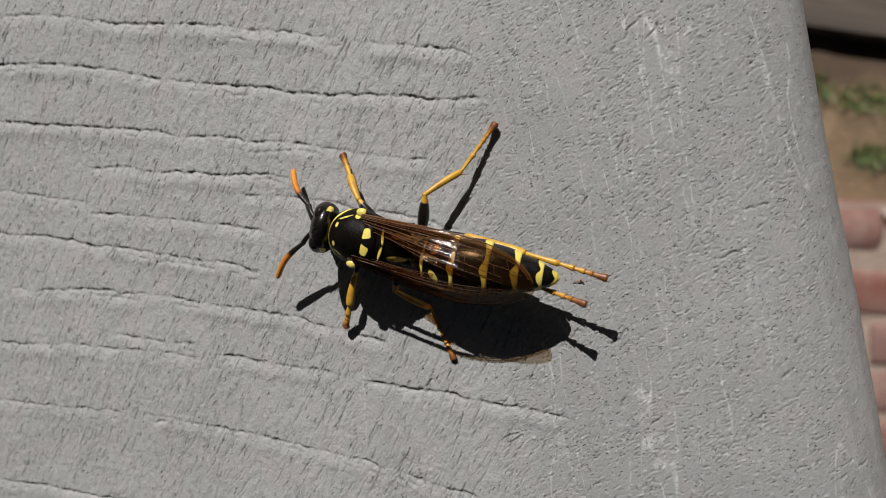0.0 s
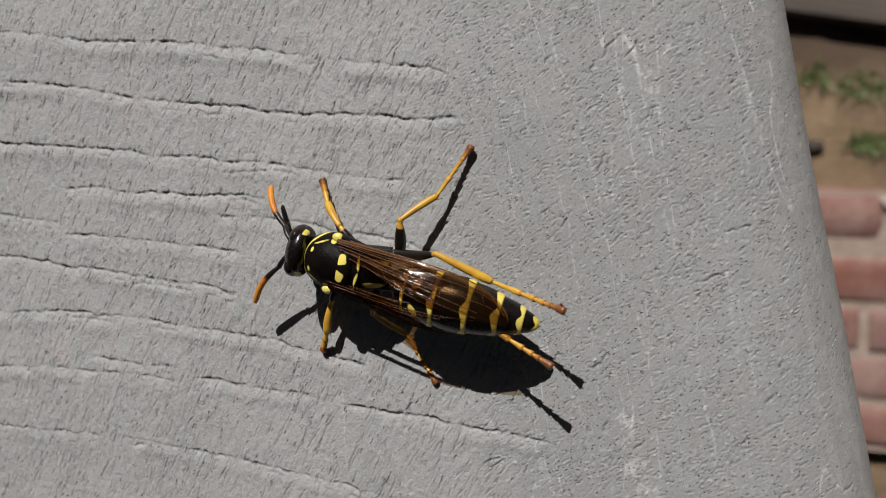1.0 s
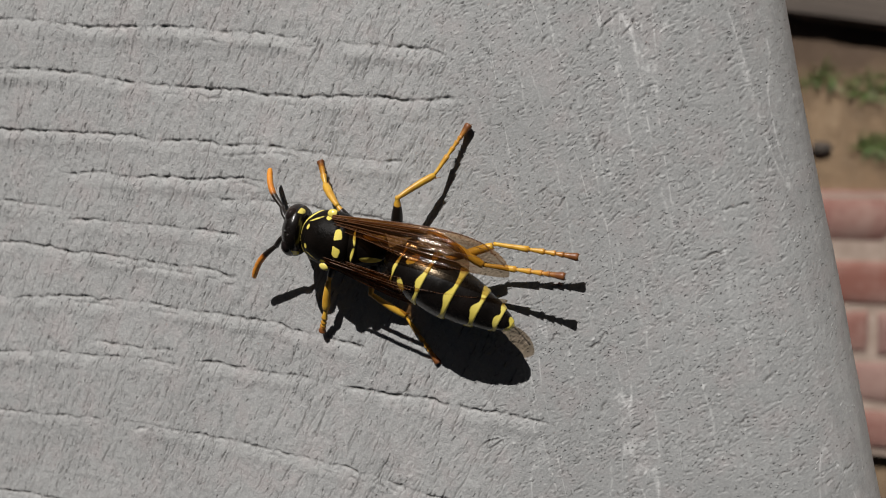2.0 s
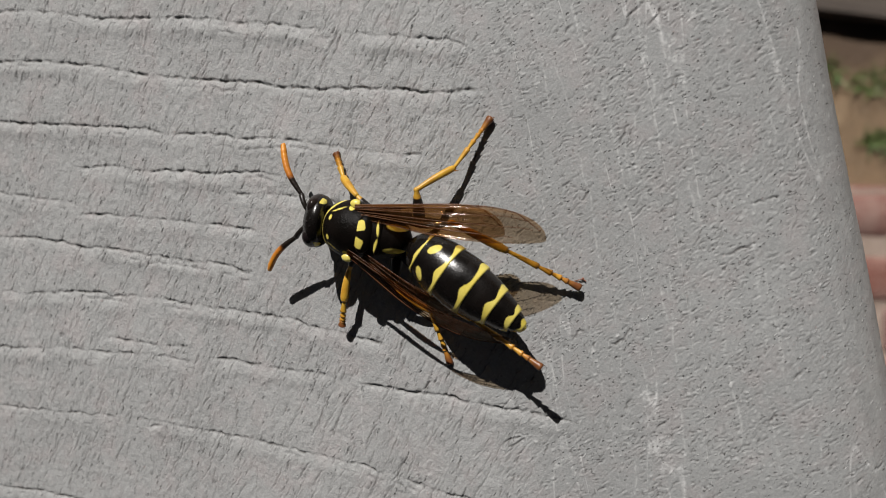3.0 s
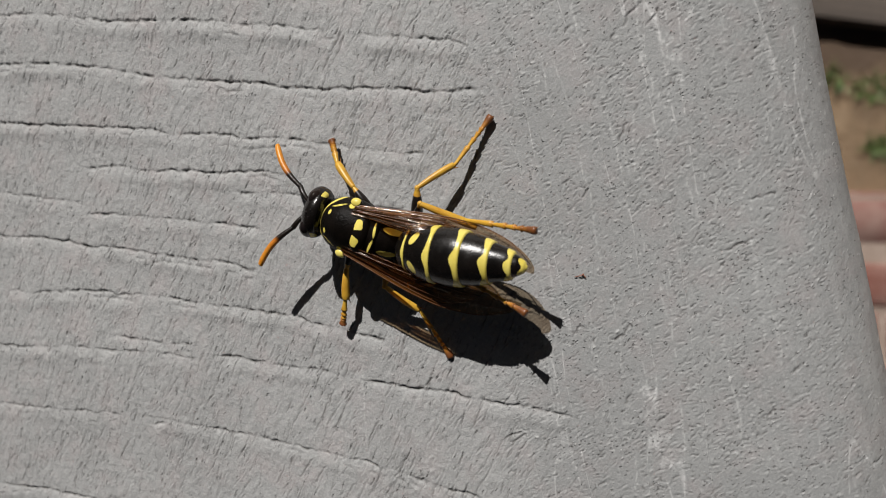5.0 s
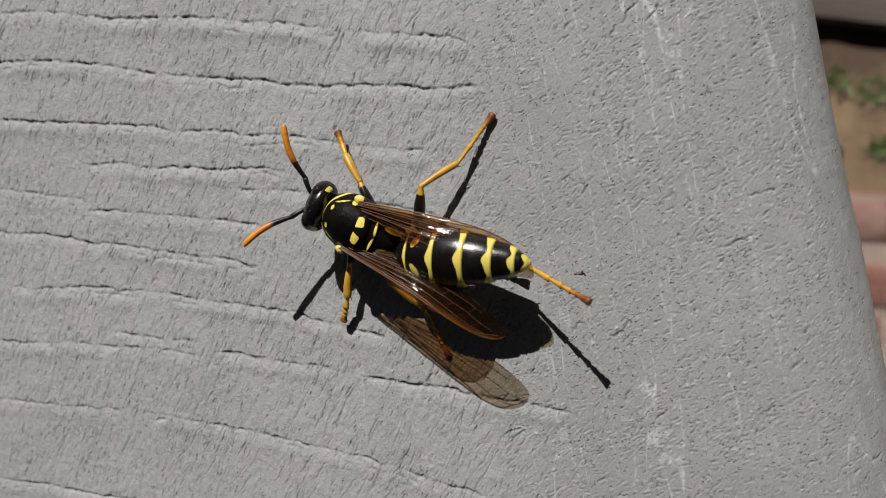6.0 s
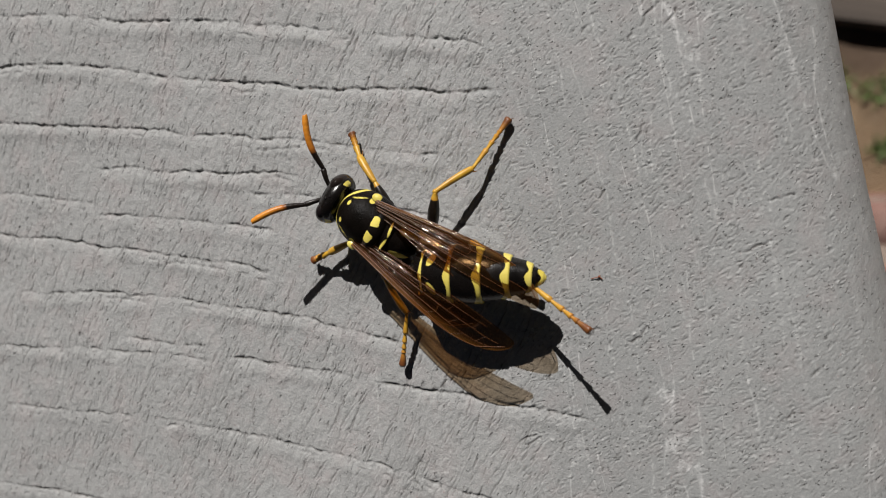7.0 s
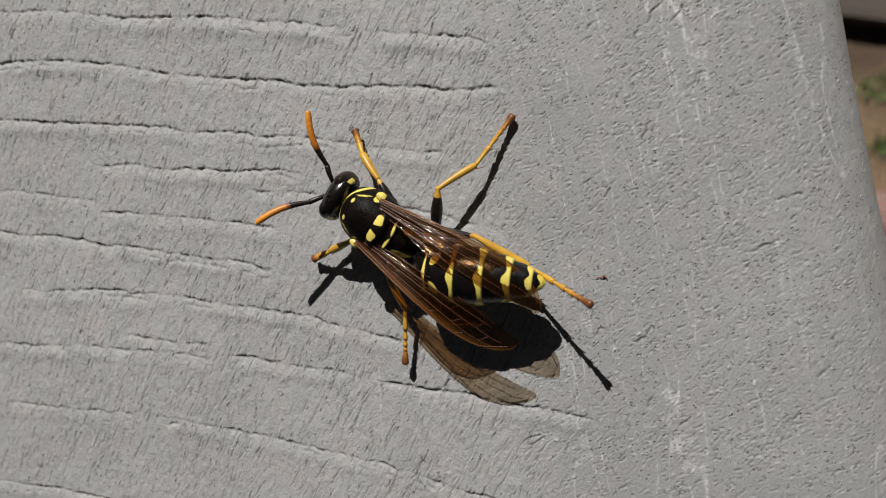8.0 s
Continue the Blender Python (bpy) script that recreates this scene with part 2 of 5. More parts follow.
def carve(x, y, z, wear_shading, k, x0, x1, a, b, c, depth):
    """Cuts one broken groove, with the swollen grain below it, into the heights z, and paints its shade into the
    surface tone.
    """
    line = a * x * x + b * x + c
    at = np.nonzero((x > x0 - 1) & (x < x1 + 1) & (np.abs(y - line) < 2.6))
    u, v = x[at], y[at]
    wob = 0.13 * ripple(500 + k, u, 2.6) + 0.07 * ripple(540 + k, u, 0.8) + 0.045 * ripple(580 + k, u, 0.28) + 0.03 * lattice(14, u, v, 0.16)
    d = v - line[at] - wob
    end = np.clip((u - x0) / 1.2, 0, 1) * np.clip((x1 + 0.3 * ripple(20 + k, v, 0.7) - u) / 0.5, 0, 1)
    broken = np.clip(0.52 + 0.60 * ripple(40 + k, u, 1.7) + 0.70 * ripple(60 + k, u, 0.38) + 0.35 * ripple(620 + k, u, 0.16), 0.0, 1.25)
    span = end * (0.16 + 0.84 * broken)
    wide = 0.10 + 0.06 * ripple(660 + k, u, 0.5)
    wall = 1 / (1 + np.exp(np.clip(d / 0.026, -40, 40)))             # the drop, facing away from the ridge above
    cut = np.exp(-np.clip(-d - 0.02, 0, None) / wide)
    swell = np.exp(-((d + 0.70) / 0.44) ** 2)
    z[at] += span * depth * wall * (-1.35 * cut) + end * depth * (0.34 + 0.25 * ripple(700 + k, u, 4.0)) * swell
    # the groove's shade as dark colour, and a paler swell below it
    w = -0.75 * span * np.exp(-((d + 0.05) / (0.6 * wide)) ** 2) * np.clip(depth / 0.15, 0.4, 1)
    w += 0.14 * end * swell * np.clip(0.4 + lattice(160, u, v, 1.2), 0, 1)
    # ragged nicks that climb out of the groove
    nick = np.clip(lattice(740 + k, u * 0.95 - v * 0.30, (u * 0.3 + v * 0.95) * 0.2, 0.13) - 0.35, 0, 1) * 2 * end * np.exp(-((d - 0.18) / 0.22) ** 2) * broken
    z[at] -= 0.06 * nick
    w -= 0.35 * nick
    # a fainter line beside it
    d2 = d + 0.50 + 0.22 * ripple(80 + k, u, 3.0)
    some = end * np.clip(ripple(100 + k, u, 2.8) * 2.2 - 0.4, 0, 1) * np.clip(0.5 + ripple(780 + k, u, 0.4), 0, 1)
    wall2 = 1 / (1 + np.exp(np.clip(d2 / 0.03, -40, 40)))
    z[at] -= some * depth * 0.6 * wall2 * np.exp(-np.clip(-d2, 0, None) / 0.12)
    wear_shading[at] += w - 0.35 * some * np.exp(-((d2 + 0.03) / 0.05) ** 2)


def relief(x, y):
    """Height of the painted surface over its flat plane, in millimetres, and its tone: above zero pale scuffs and
    swells, below zero shade painted into grooves and cracks.
    """
    z = 0.09 * lattice(1, x, y, 9.0) + 0.035 * lattice(2, x, y, 3.1)
    wear_shading = np.zeros_like(x)
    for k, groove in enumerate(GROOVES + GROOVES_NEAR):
        carve(x, y, z, wear_shading, k, *groove)
    left = 1 / (1 + np.exp(np.clip((x - (3.4 - 0.2 * y + 0.8 * lattice(350, x, y, 2.2))) / 0.8, -40, 40)))
    # brush marks on the grain side, crumbs on the sanded end
    across, along = x * 0.94 - y * 0.34, x * 0.34 + y * 0.94
    z += left * (0.022 * lattice(16, across, along * 0.3, 0.22) + 0.016 * lattice(17, x, y, 0.27) + 0.02 * lattice(13, across, along * 0.25, 0.6))
    wear_shading += left * 0.12 * np.clip(lattice(18, across, along * 0.2, 0.20) - 0.4, 0, 1) * 2
    a2, l2 = x * 0.83 - y * 0.56, x * 0.56 + y * 0.83
    z += (1 - left) * (0.006 * lattice(9, a2, l2 * 0.6, 0.34) + 0.005 * lattice(10, a2, l2 * 0.6, 0.19))
    crack = np.zeros_like(x)
    rng = random.Random(31)
    more = [(rng.uniform(4, 24), rng.uniform(-15, 15), rng.uniform(20, 75), rng.uniform(0.5, 1.8), rng.uniform(-0.12, 0.08)) for _ in range(22)]
    for k, (cx, cy, way, long, bend) in enumerate(CRACKS + more):
        at = np.nonzero((np.abs(x - cx) < 3) & (np.abs(y - cy) < 3))
        c, q = math.cos(radians(way)), math.sin(radians(way))
        run, off = (x[at] - cx) * c + (y[at] - cy) * q, (y[at] - cy) * c - (x[at] - cx) * q
        off = off - bend * run * run - 0.13 * ripple(400 + k, run, 0.45) - 0.05 * ripple(460 + k, run, 0.17)
        crack[at] += np.exp(-(off / 0.05) ** 2) * (np.abs(run) < long / 2) * np.clip(0.45 + ripple(430 + k, run, 0.5), 0, 1)
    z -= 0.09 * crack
    # cracks also get their shade painted in
    wear_shading -= 0.6 * crack
    # long pale scratches that follow the cut end
    rng = random.Random(12)
    more = [(rng.uniform(5.5, 23.0) if k < 16 else rng.uniform(-34, 4), rng.uniform(-0.34, 0.0), 0.0, rng.uniform(-20, 2), rng.uniform(-2, 16)) for k in range(24)]
    for k, (foot, slope, bend, low, top) in enumerate(SCRATCHES + more):
        d = x - (foot + slope * y + bend * y * y)
        at = np.nonzero((np.abs(d) < 0.9) & (y < top) & (y > low))
        v = y[at]
        d = d[at] - 0.20 * ripple(200 + k, v, 2.4) - 0.09 * ripple(230 + k, v, 0.7) - 0.04 * ripple(820 + k, v, 0.2)
        some = np.clip(0.55 + 1.2 * ripple(260 + k, v, 1.6), 0.08, 1) * np.clip(0.6 + 0.8 * ripple(290 + k, v, 0.21), 0, 1)
        line = np.exp(-(d / (0.040 if k % 3 else 0.055)) ** 2) * some * (0.75 if k < 10 else 0.45)
        wear_shading[at] += line
        z[at] += 0.018 * line
    # chips of pale paint
    chip = np.clip(lattice(320, x, y * 0.7, 0.30) - 0.80, 0, 1) * 4 * np.clip(lattice(321, x, y, 3.0) * 1.6, 0, 1) * (1 - left)
    for cx, cy, size in CHIPS:
        chip += np.clip(0.9 - np.hypot(x - cx, (y - cy) * 0.7) / size + 1.6 * lattice(322, x, y, 0.16), 0, 1) * (np.hypot(x - cx, y - cy) < 1.6 * size) * 0.8
    return z, wear_shading + chip, 1 - left


def scatter_marks(u, v, X, Y, z, wear_shading):
    """Cuts single slits into the grain side, and short bent crevices, pits and crumbs into the sanded end."""
    along = Vector((END_SLOPE, 1.0)).normalized()
    start = -(ROUND * math.sin(radians(75)))
    rng = random.Random(77)
    clump = np.random.RandomState(78).uniform(0, 1, (64, 64))

    def mark(cx, cy, way, long, wide, deep, dark, bend, lip, pale=0.0):
        off = (cx - END_X) * along.y - cy * along.x - start
        at = (cx - END_X) * along.x + cy * along.y
        r = long * 0.6 + 0.15
        i0, i1 = np.searchsorted(u, (off - r, off + r))
        j0, j1 = np.searchsorted(v, (at - r, at + r))
        if i1 - i0 < 3 or j1 - j0 < 3:
            return
        w = (slice(i0, i1), slice(j0, j1))
        c, q = math.cos(radians(way)), math.sin(radians(way))
        dx, dy = X[w] - cx, Y[w] - cy
        run, side = dx * c + dy * q, dy * c - dx * q
        side = side - bend * run * run - 0.02 * np.sin(run * 9 + cx * 7)
        taper = np.clip(1.15 - np.abs(run) / (long / 2), 0, 1) ** 0.6
        body = np.exp(-(side / (wide * (0.45 + 0.55 * taper))) ** 2) * np.clip(taper * 2, 0, 1)
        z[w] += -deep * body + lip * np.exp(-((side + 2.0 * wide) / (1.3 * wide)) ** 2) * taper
        # dark paints the shade inside a cut, pale lightens a crumb
        wear_shading[w] += -dark * body + pale * body

    # the grain side: streams of slits, thicker in some places
    for _ in range(4600):
        cx, cy = rng.uniform(-38, 6), rng.uniform(-18, 18)
        if rng.random() > 0.25 + 1.1 * clump[int(cx * 0.55) % 64, int(cy * 0.35 + cx * 0.2) % 64] or rng.random() * 1.6 < (cx - 1.8 + 0.2 * cy) * 0.5:
            continue
        big = rng.random()
        long = 0.20 + 0.45 * rng.random() if big < 0.70 else 0.6 + 1.2 * rng.random()
        way = rng.gauss(66, 7)
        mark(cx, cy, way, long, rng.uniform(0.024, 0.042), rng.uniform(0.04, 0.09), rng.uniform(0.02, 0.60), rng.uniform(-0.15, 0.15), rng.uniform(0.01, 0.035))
        if big > 0.93:                                     # a torn fibre goes on a little further up
            mark(cx + long * 0.38, cy + long * 0.80, way + 4, long * 0.7, 0.035, 0.05, 0.30, 0.1, 0.015)
    # the sanded end
    for _ in range(10500):
        cx, cy = rng.uniform(0.5, 25), rng.uniform(-18, 18)
        if rng.random() * 2.0 > (cx - 1.5 + 0.2 * cy) or rng.random() > 0.22 + 1.0 * clump[int(cx * 0.6 + 20) % 64, int(cy * 0.5) % 64]:
            continue
        pick = rng.random()
        if pick < 0.62:
            mark(cx, cy, rng.gauss(42, 22), rng.uniform(0.14, 0.48), rng.uniform(0.024, 0.042), rng.uniform(0.03, 0.07), rng.uniform(0.02, 0.50), rng.uniform(-0.9, 0.9), rng.uniform(0.01, 0.035))
        elif pick < 0.80:
            mark(cx, cy, rng.uniform(0, 180), rng.uniform(0.07, 0.14), rng.uniform(0.03, 0.05), rng.uniform(0.04, 0.08), rng.uniform(0.3, 0.7), 0, 0.01)
        else:
            mark(cx, cy, rng.gauss(40, 30), rng.uniform(0.10, 0.30), rng.uniform(0.035, 0.06), -rng.uniform(0.02, 0.05), 0.0, rng.uniform(-0.9, 0.9), 0.0, rng.uniform(0.15, 0.6))


def rail_cap():
    along = Vector((END_SLOPE, 1.0)).normalized()            # the way of the cut edge
    out = Vector((along.y, -along.x))                        # square to it, outwards
    start = -(ROUND * math.sin(radians(75)))
    arc = ROUND * radians(100)
    fine = np.arange(-58.0, 0.0, 0.062)
    u = np.concatenate([[-600, -400, -250, -160, -110, -85, -72, -63], fine, np.linspace(0, arc, 150), [arc + 2, arc + 8, arc + 26]])
    v = np.concatenate([[-70, -60, -50, -42, -36, -30, -23], np.arange(-20.5, 29.0, 0.062), [30, 33, 38, 48, 60, 70]])
    U, V = np.meshgrid(u, v, indexing="ij")
    angle = np.clip(U, 0, arc) / ROUND
    flat = np.minimum(U, 0) + ROUND * np.sin(angle) + start
    drop = ROUND * (1 - np.cos(angle)) + np.clip(U - arc, 0, None)
    foot_x, foot_y = END_X, 0.0
    X = foot_x + flat * out.x + V * along.x
    Y = foot_y + flat * out.y + V * along.y
    H, wear_shading, sanded = relief(X, Y)
    scatter_marks(u, v, X, Y, H, wear_shading)
    # sky sheen on the rounded edge, painted as pale streaks along its length
    edge_sheen = np.exp(-((U - 6.2) / 2.6) ** 2) * np.clip(0.45 + 0.6 * lattice(900, U, V * 0.16, 0.45) + 0.4 * lattice(901, U, V, 0.5), 0, 1)
    wear_shading += 0.30 * edge_sheen
    H = H * np.where((V > -21.5) & (V < 29.5) & (U > -60), 1, 0.3)
    X = X + H * np.sin(angle) * out.x
    Y = Y + H * np.sin(angle) * out.y
    Z = -drop + H * np.cos(angle)
    nu, nv = U.shape
    top = np.stack([X, Y, Z], -1).reshape(-1, 3) * MM
    idx = np.arange(nu * nv).reshape(nu, nv)
    quads = np.stack([idx[:-1, :-1], idx[1:, :-1], idx[1:, 1:], idx[:-1, 1:]], -1).reshape(-1, 4)
    # the sides and the underside
    rim = np.concatenate([idx[:, 0], idx[-1, 1:], idx[-2::-1, -1], idx[0, -2:0:-1]])
    low = top[rim].copy()
    low[:, 2] = -0.036
    base = nu * nv
    n = len(rim)
    k = np.arange(n)
    skirt = np.stack([rim, base + k, base + (k + 1) % n, rim[(k + 1) % n]], -1)
    co = np.concatenate([top, low])
    faces = np.concatenate([quads, skirt])
    me = bpy.data.meshes.new("rail_cap")
    me.vertices.add(len(co))
    me.vertices.foreach_set("co", co.astype(np.float32).ravel())
    me.loops.add(len(faces) * 4 + n)
    me.loops.foreach_set("vertex_index", np.concatenate([faces.ravel(), base + k[::-1]]).astype(np.int32))
    me.polygons.add(len(faces) + 1)
    me.polygons.foreach_set("loop_start", np.concatenate([np.arange(len(faces)) * 4, [len(faces) * 4]]).astype(np.int32))
    me.materials.append(PAINT)
    me.update(calc_edges=True)
    for name, value in (("wear_shading", wear_shading), ("sanded", sanded)):
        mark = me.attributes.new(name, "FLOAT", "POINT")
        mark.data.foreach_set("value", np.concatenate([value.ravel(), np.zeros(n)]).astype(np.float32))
    smooth = np.ones(len(me.polygons), dtype=bool)
    smooth[len(quads):] = False
    me.polygons.foreach_set("use_smooth", smooth)
    ob = new("rail_cap", me)
    ob.location = (0, 0, RAIL)
    return tagged(ob, "grey painted wooden rail cap with raised grain and a rounded end", "board", kind="structure")


rail_cap()


def box(bm, x0, x1, y0, y1, z0, z1, bevel=0.0):
    r = bmesh.ops.create_cube(bm, size=1.0, matrix=Matrix.Translation(((x0 + x1) / 2, (y0 + y1) / 2, (z0 + z1) / 2)) @ Matrix.Diagonal((x1 - x0, y1 - y0, z1 - z0, 1)))
    if bevel:
        bmesh.ops.bevel(bm, geom=[e for e in bm.edges], offset=bevel, segments=2, affect="EDGES")
    return r


def rail_post():
    bm = bmesh.new()
    box(bm, -0.30, -0.21, -0.045, 0.045, -0.02, RAIL - 0.036, 0.003)
    return tagged(part("rail_post", bm, PAINT), "grey painted square wooden post under the rail cap", "post", kind="structure")


rail_post()


# ---- ground below ----
def ground():
    xs = np.concatenate([[-400, -100, -30, -10, -4, -2], np.arange(-1, 1.5, 0.02), [2, 4, 10, 30, 100, 400]])
    X, Y = np.meshgrid(xs, xs, indexing="ij")
    near = np.exp(-np.clip(np.hypot(X, Y) - 1.2, 0, None))
    Z = near * (0.006 * lattice(70, X, Y, 0.11) + 0.003 * lattice(71, X, Y, 0.03)) - 0.004
    n = len(xs)
    idx = np.arange(n * n).reshape(n, n)
    quads = np.stack([idx[:-1, :-1], idx[1:, :-1], idx[1:, 1:], idx[:-1, 1:]], -1).reshape(-1, 4)
    ob = new("ground", mesh_of("ground", np.stack([X, Y, Z], -1).reshape(-1, 3), quads.tolist(), SOIL))
    return tagged(ob, "bare dry brown soil with small crumbs", "ground", kind="structure")


def brick_path():
    bm = bmesh.new()
    box(bm, -1.2, 1.6, -0.342, -0.012, -0.03, 0.0225)
    bed = tagged(part("brick_path", bm, MORTAR), "worn red brick edging laid in sandy mortar", "path", kind="structure")
    rng = random.Random(5)

    def brick_mesh(w, d, seed, crown):
        """A worn brick: a domed top with rounded, uneven edges, and its sides."""
        xs = [w * (f - 0.5) for f in (0, 0.012, 0.05, 0.25, 0.5, 0.75, 0.95, 0.988, 1)]
        ys = [d * (f - 0.5) for f in (0, 0.04, 0.14, 0.4, 0.65, 0.88, 0.97, 1)]
        verts, faces = [], []
        for i, x in enumerate(xs):
            for j, y in enumerate(ys):
                edge = min(i, len(xs) - 1 - i, j, len(ys) - 1 - j)
                z = 0.014 - (0.0075, 0.0022, 0.0, 0.0)[min(edge, 3)] - crown * (2 * y / d) ** 2
                verts.append(Vector((x, y, z)) + noise.noise_vector(Vector((x * 40 + seed, y * 40, 0))) * 0.0018)
        n, m = len(xs), len(ys)
        faces += [(i * m + j, (i + 1) * m + j, (i + 1) * m + j + 1, i * m + j + 1) for i in range(n - 1) for j in range(m - 1)]
        rim = [i * m for i in range(n)] + [(n - 1) * m + j for j in range(1, m)] + [i * m + m - 1 for i in range(n - 2, -1, -1)] + [j for j in range(m - 2, 0, -1)]
        base = len(verts)
        verts += [Vector((verts[r].x, verts[r].y, -0.02)) for r in rim]
        faces += [(rim[k], base + k, base + (k + 1) % len(rim), rim[(k + 1) % len(rim)]) for k in range(len(rim))]
        return mesh_of("brick", verts, faces, BRICK)

    # rows from the soil outwards: far side, near side, brick length, first joint, height of the bed
    rows = [(-0.006, -0.078, 0.215, 0.320, 0.003), (-0.095, -0.152, 0.215, 0.400, 0.0), (-0.158, -0.214, 0.105, 0.300, 0.0),
            (-0.221, -0.276, 0.215, 0.345, 0.0), (-0.284, -0.336, 0.215, 0.420, 0.002)]
    for k, (y1, y0, length, joint, up) in enumerate(rows):
        meshes = [brick_mesh(length - 0.009, y1 - y0, k * 3.1 + s, 0.013 if k == 0 else 0.0015) for s in range(3)]
        first = joint - length * math.ceil((joint + 0.9) / length)
        for i in range(int(2.4 / length)):
            ob = new("brick", rng.choice(meshes))
            ob.parent = bed
            ob.matrix_basis = pose(first + (i + 0.5) * length, (y0 + y1) / 2, 0.0125 + up + rng.uniform(-0.001, 0.001), rng.uniform(-0.6, 0.6), rng.uniform(-0.4, 0.4), rng.uniform(-1.5, 1.5))
    return bed


def edging_plank():
    bm = bmesh.new()
    box(bm, -1.3, 1.5, 0.0, 0.14, -0.004, 0.020, 0.003)
    ob = part("wooden_plank", bm, PLANK)
    ob.location, ob.rotation_euler = (0.22, 0.206, 0.0), (0, 0, radians(-12))
    return tagged(ob, "weathered brown wooden plank lying on the soil", "plank")


def grass_tuft(name, x, y, spread, count, seed):
    rng = random.Random(seed)
    verts, faces = [], []
    for _ in range(count):
        a, r = rng.uniform(0, 6.28), spread * math.sqrt(rng.random())
        px, py = x + r * math.cos(a) * 1.3, y + r * math.sin(a) * 0.7
        h, w = rng.uniform(0.008, 0.020), rng.uniform(0.0009, 0.0017)
        lean, turn = rng.uniform(0.3, 1.3), rng.uniform(0, 6.28)
        dx, dy = math.cos(turn), math.sin(turn)
        k = len(verts)
        for s, f in ((0, 1.0), (0.5, 0.8), (0.85, 0.45)):
            cx, cy, cz = px + dx * lean * h * s * s, py + dy * lean * h * s * s, -0.006 + h * s * (1 - 0.25 * s)
            verts += [(cx - dy * w * f, cy + dx * w * f, cz), (cx + dy * w * f, cy - dx * w * f, cz)]
        verts.append((px + dx * lean * h, py + dy * lean * h, -0.006 + h * 0.75))
        faces += [(k, k + 1, k + 3, k + 2), (k + 2, k + 3, k + 5, k + 4), (k + 4, k + 5, k + 6)]
    ob = new(name, mesh_of(name, verts, faces, GRASS))
    return tagged(ob, "small tuft of short green grass in bare soil", "grass", "tufts of grass", "stuff")


def stone_material(name, dark, light):
    n = Nodes(name)
    n.bump(n.noise(400, 5, 0.7), 0.002, 0.8)
    return n.set(Base_Color=n.ramp(n.noise(120, 5, 0.65), (0.3, dark), (0.7, light)), Roughness=0.9)


def pebble(x, y, size, material, label, seed, up=0.0):
    bm = bmesh.new()
    bmesh.ops.create_icosphere(bm, subdivisions=3, radius=1.0)
    for v in bm.verts:
        v.co *= 1 + 0.30 * noise.noise(v.co * 1.3 + Vector((seed, 0, 0))) + 0.08 * noise.noise(v.co * 4 + Vector((0, seed, 0)))
        v.co = Vector((v.co.x * size, v.co.y * size * 0.75, v.co.z * size * 0.55))
    for f in bm.faces:
        f.smooth = True
    ob = tagged(part("pebble", bm, material), label, "stone", "loose stones on the ground")
    ob.location = (x, y, size * 0.35 + up)


DARK_STONE, LIME = stone_material("dark_stone", (0.03, 0.025, 0.02), (0.08, 0.065, 0.055)), stone_material("lime", (0.38, 0.32, 0.28), (0.55, 0.48, 0.43))
pebble(0.238, 0.044, 0.012, DARK_STONE, "small dark brown stone lying on bare soil", 1.0)
pebble(0.322, -0.026, 0.011, LIME, "pale chip of old mortar on a red brick", 7.0, 0.022)
ground()
edging_plank()
for k, (x, y, spread, count) in enumerate([(0.302, 0.052, 0.014, 75), (0.330, 0.055, 0.012, 50), (0.29, 0.125, 0.018, 55), (0.335, 0.115, 0.018, 60), (0.235, 0.138, 0.014, 40), (0.38, 0.10, 0.022, 70), (0.37, 0.04, 0.018, 50)]):
    grass_tuft("grass_tuft", x, y - 0.004, spread * 1.1, int(count * 1.5), 100 + k)


# ---- the wasp: millimetres, x ahead, y to its left, z up ----
def cuticle_material(name, rough0, rough1, dent, shine=0.40):
    n = Nodes(name)
    tone = n.add("ShaderNodeAttribute", attribute_name="tone").outputs["Fac"]
    mask = n.ramp(n.maths("ADD", n.maths("MULTIPLY", tone, 8.0), 0.5), (0.38, (0, 0, 0)), (0.62, (1, 1, 1)))
    mottle = n.noise(900, 4, 0.6)
    yellow = n.ramp(mottle, (0.3, (0.63, 0.51, 0.08)), (0.7, (0.75, 0.64, 0.16)))
    black = n.ramp(mottle, (0.3, (0.003, 0.0025, 0.002)), (0.7, (0.008, 0.006, 0.005)))
    n.bump(n.noise(9000, 3, 0.6), dent * MM, 0.8)
    rough = n.ramp(n.noise(1500, 3), (0.3, (rough0, rough0, rough0)), (0.7, (rough1, rough1, rough1)))
    return n.set(Base_Color=n.mix(mask, black, yellow), Roughness=rough, Specular_IOR_Level=shine)


def limb_material(name, *stops):
    n = Nodes(name)
    tone = n.add("ShaderNodeAttribute", attribute_name="tone").outputs["Fac"]
    c = n.ramp(tone, *stops)
    c = n.mix(n.ramp(n.noise(1500, 4, 0.65), (0.40, grey(0)), (0.70, grey(0.55))), c, n.mix(1.0, c, (0.62, 0.42, 0.30), "MULTIPLY"))
    n.bump(n.noise(12000, 3, 0.6), 0.015 * MM, 0.7)
    return n.set(Base_Color=c, Roughness=0.38)


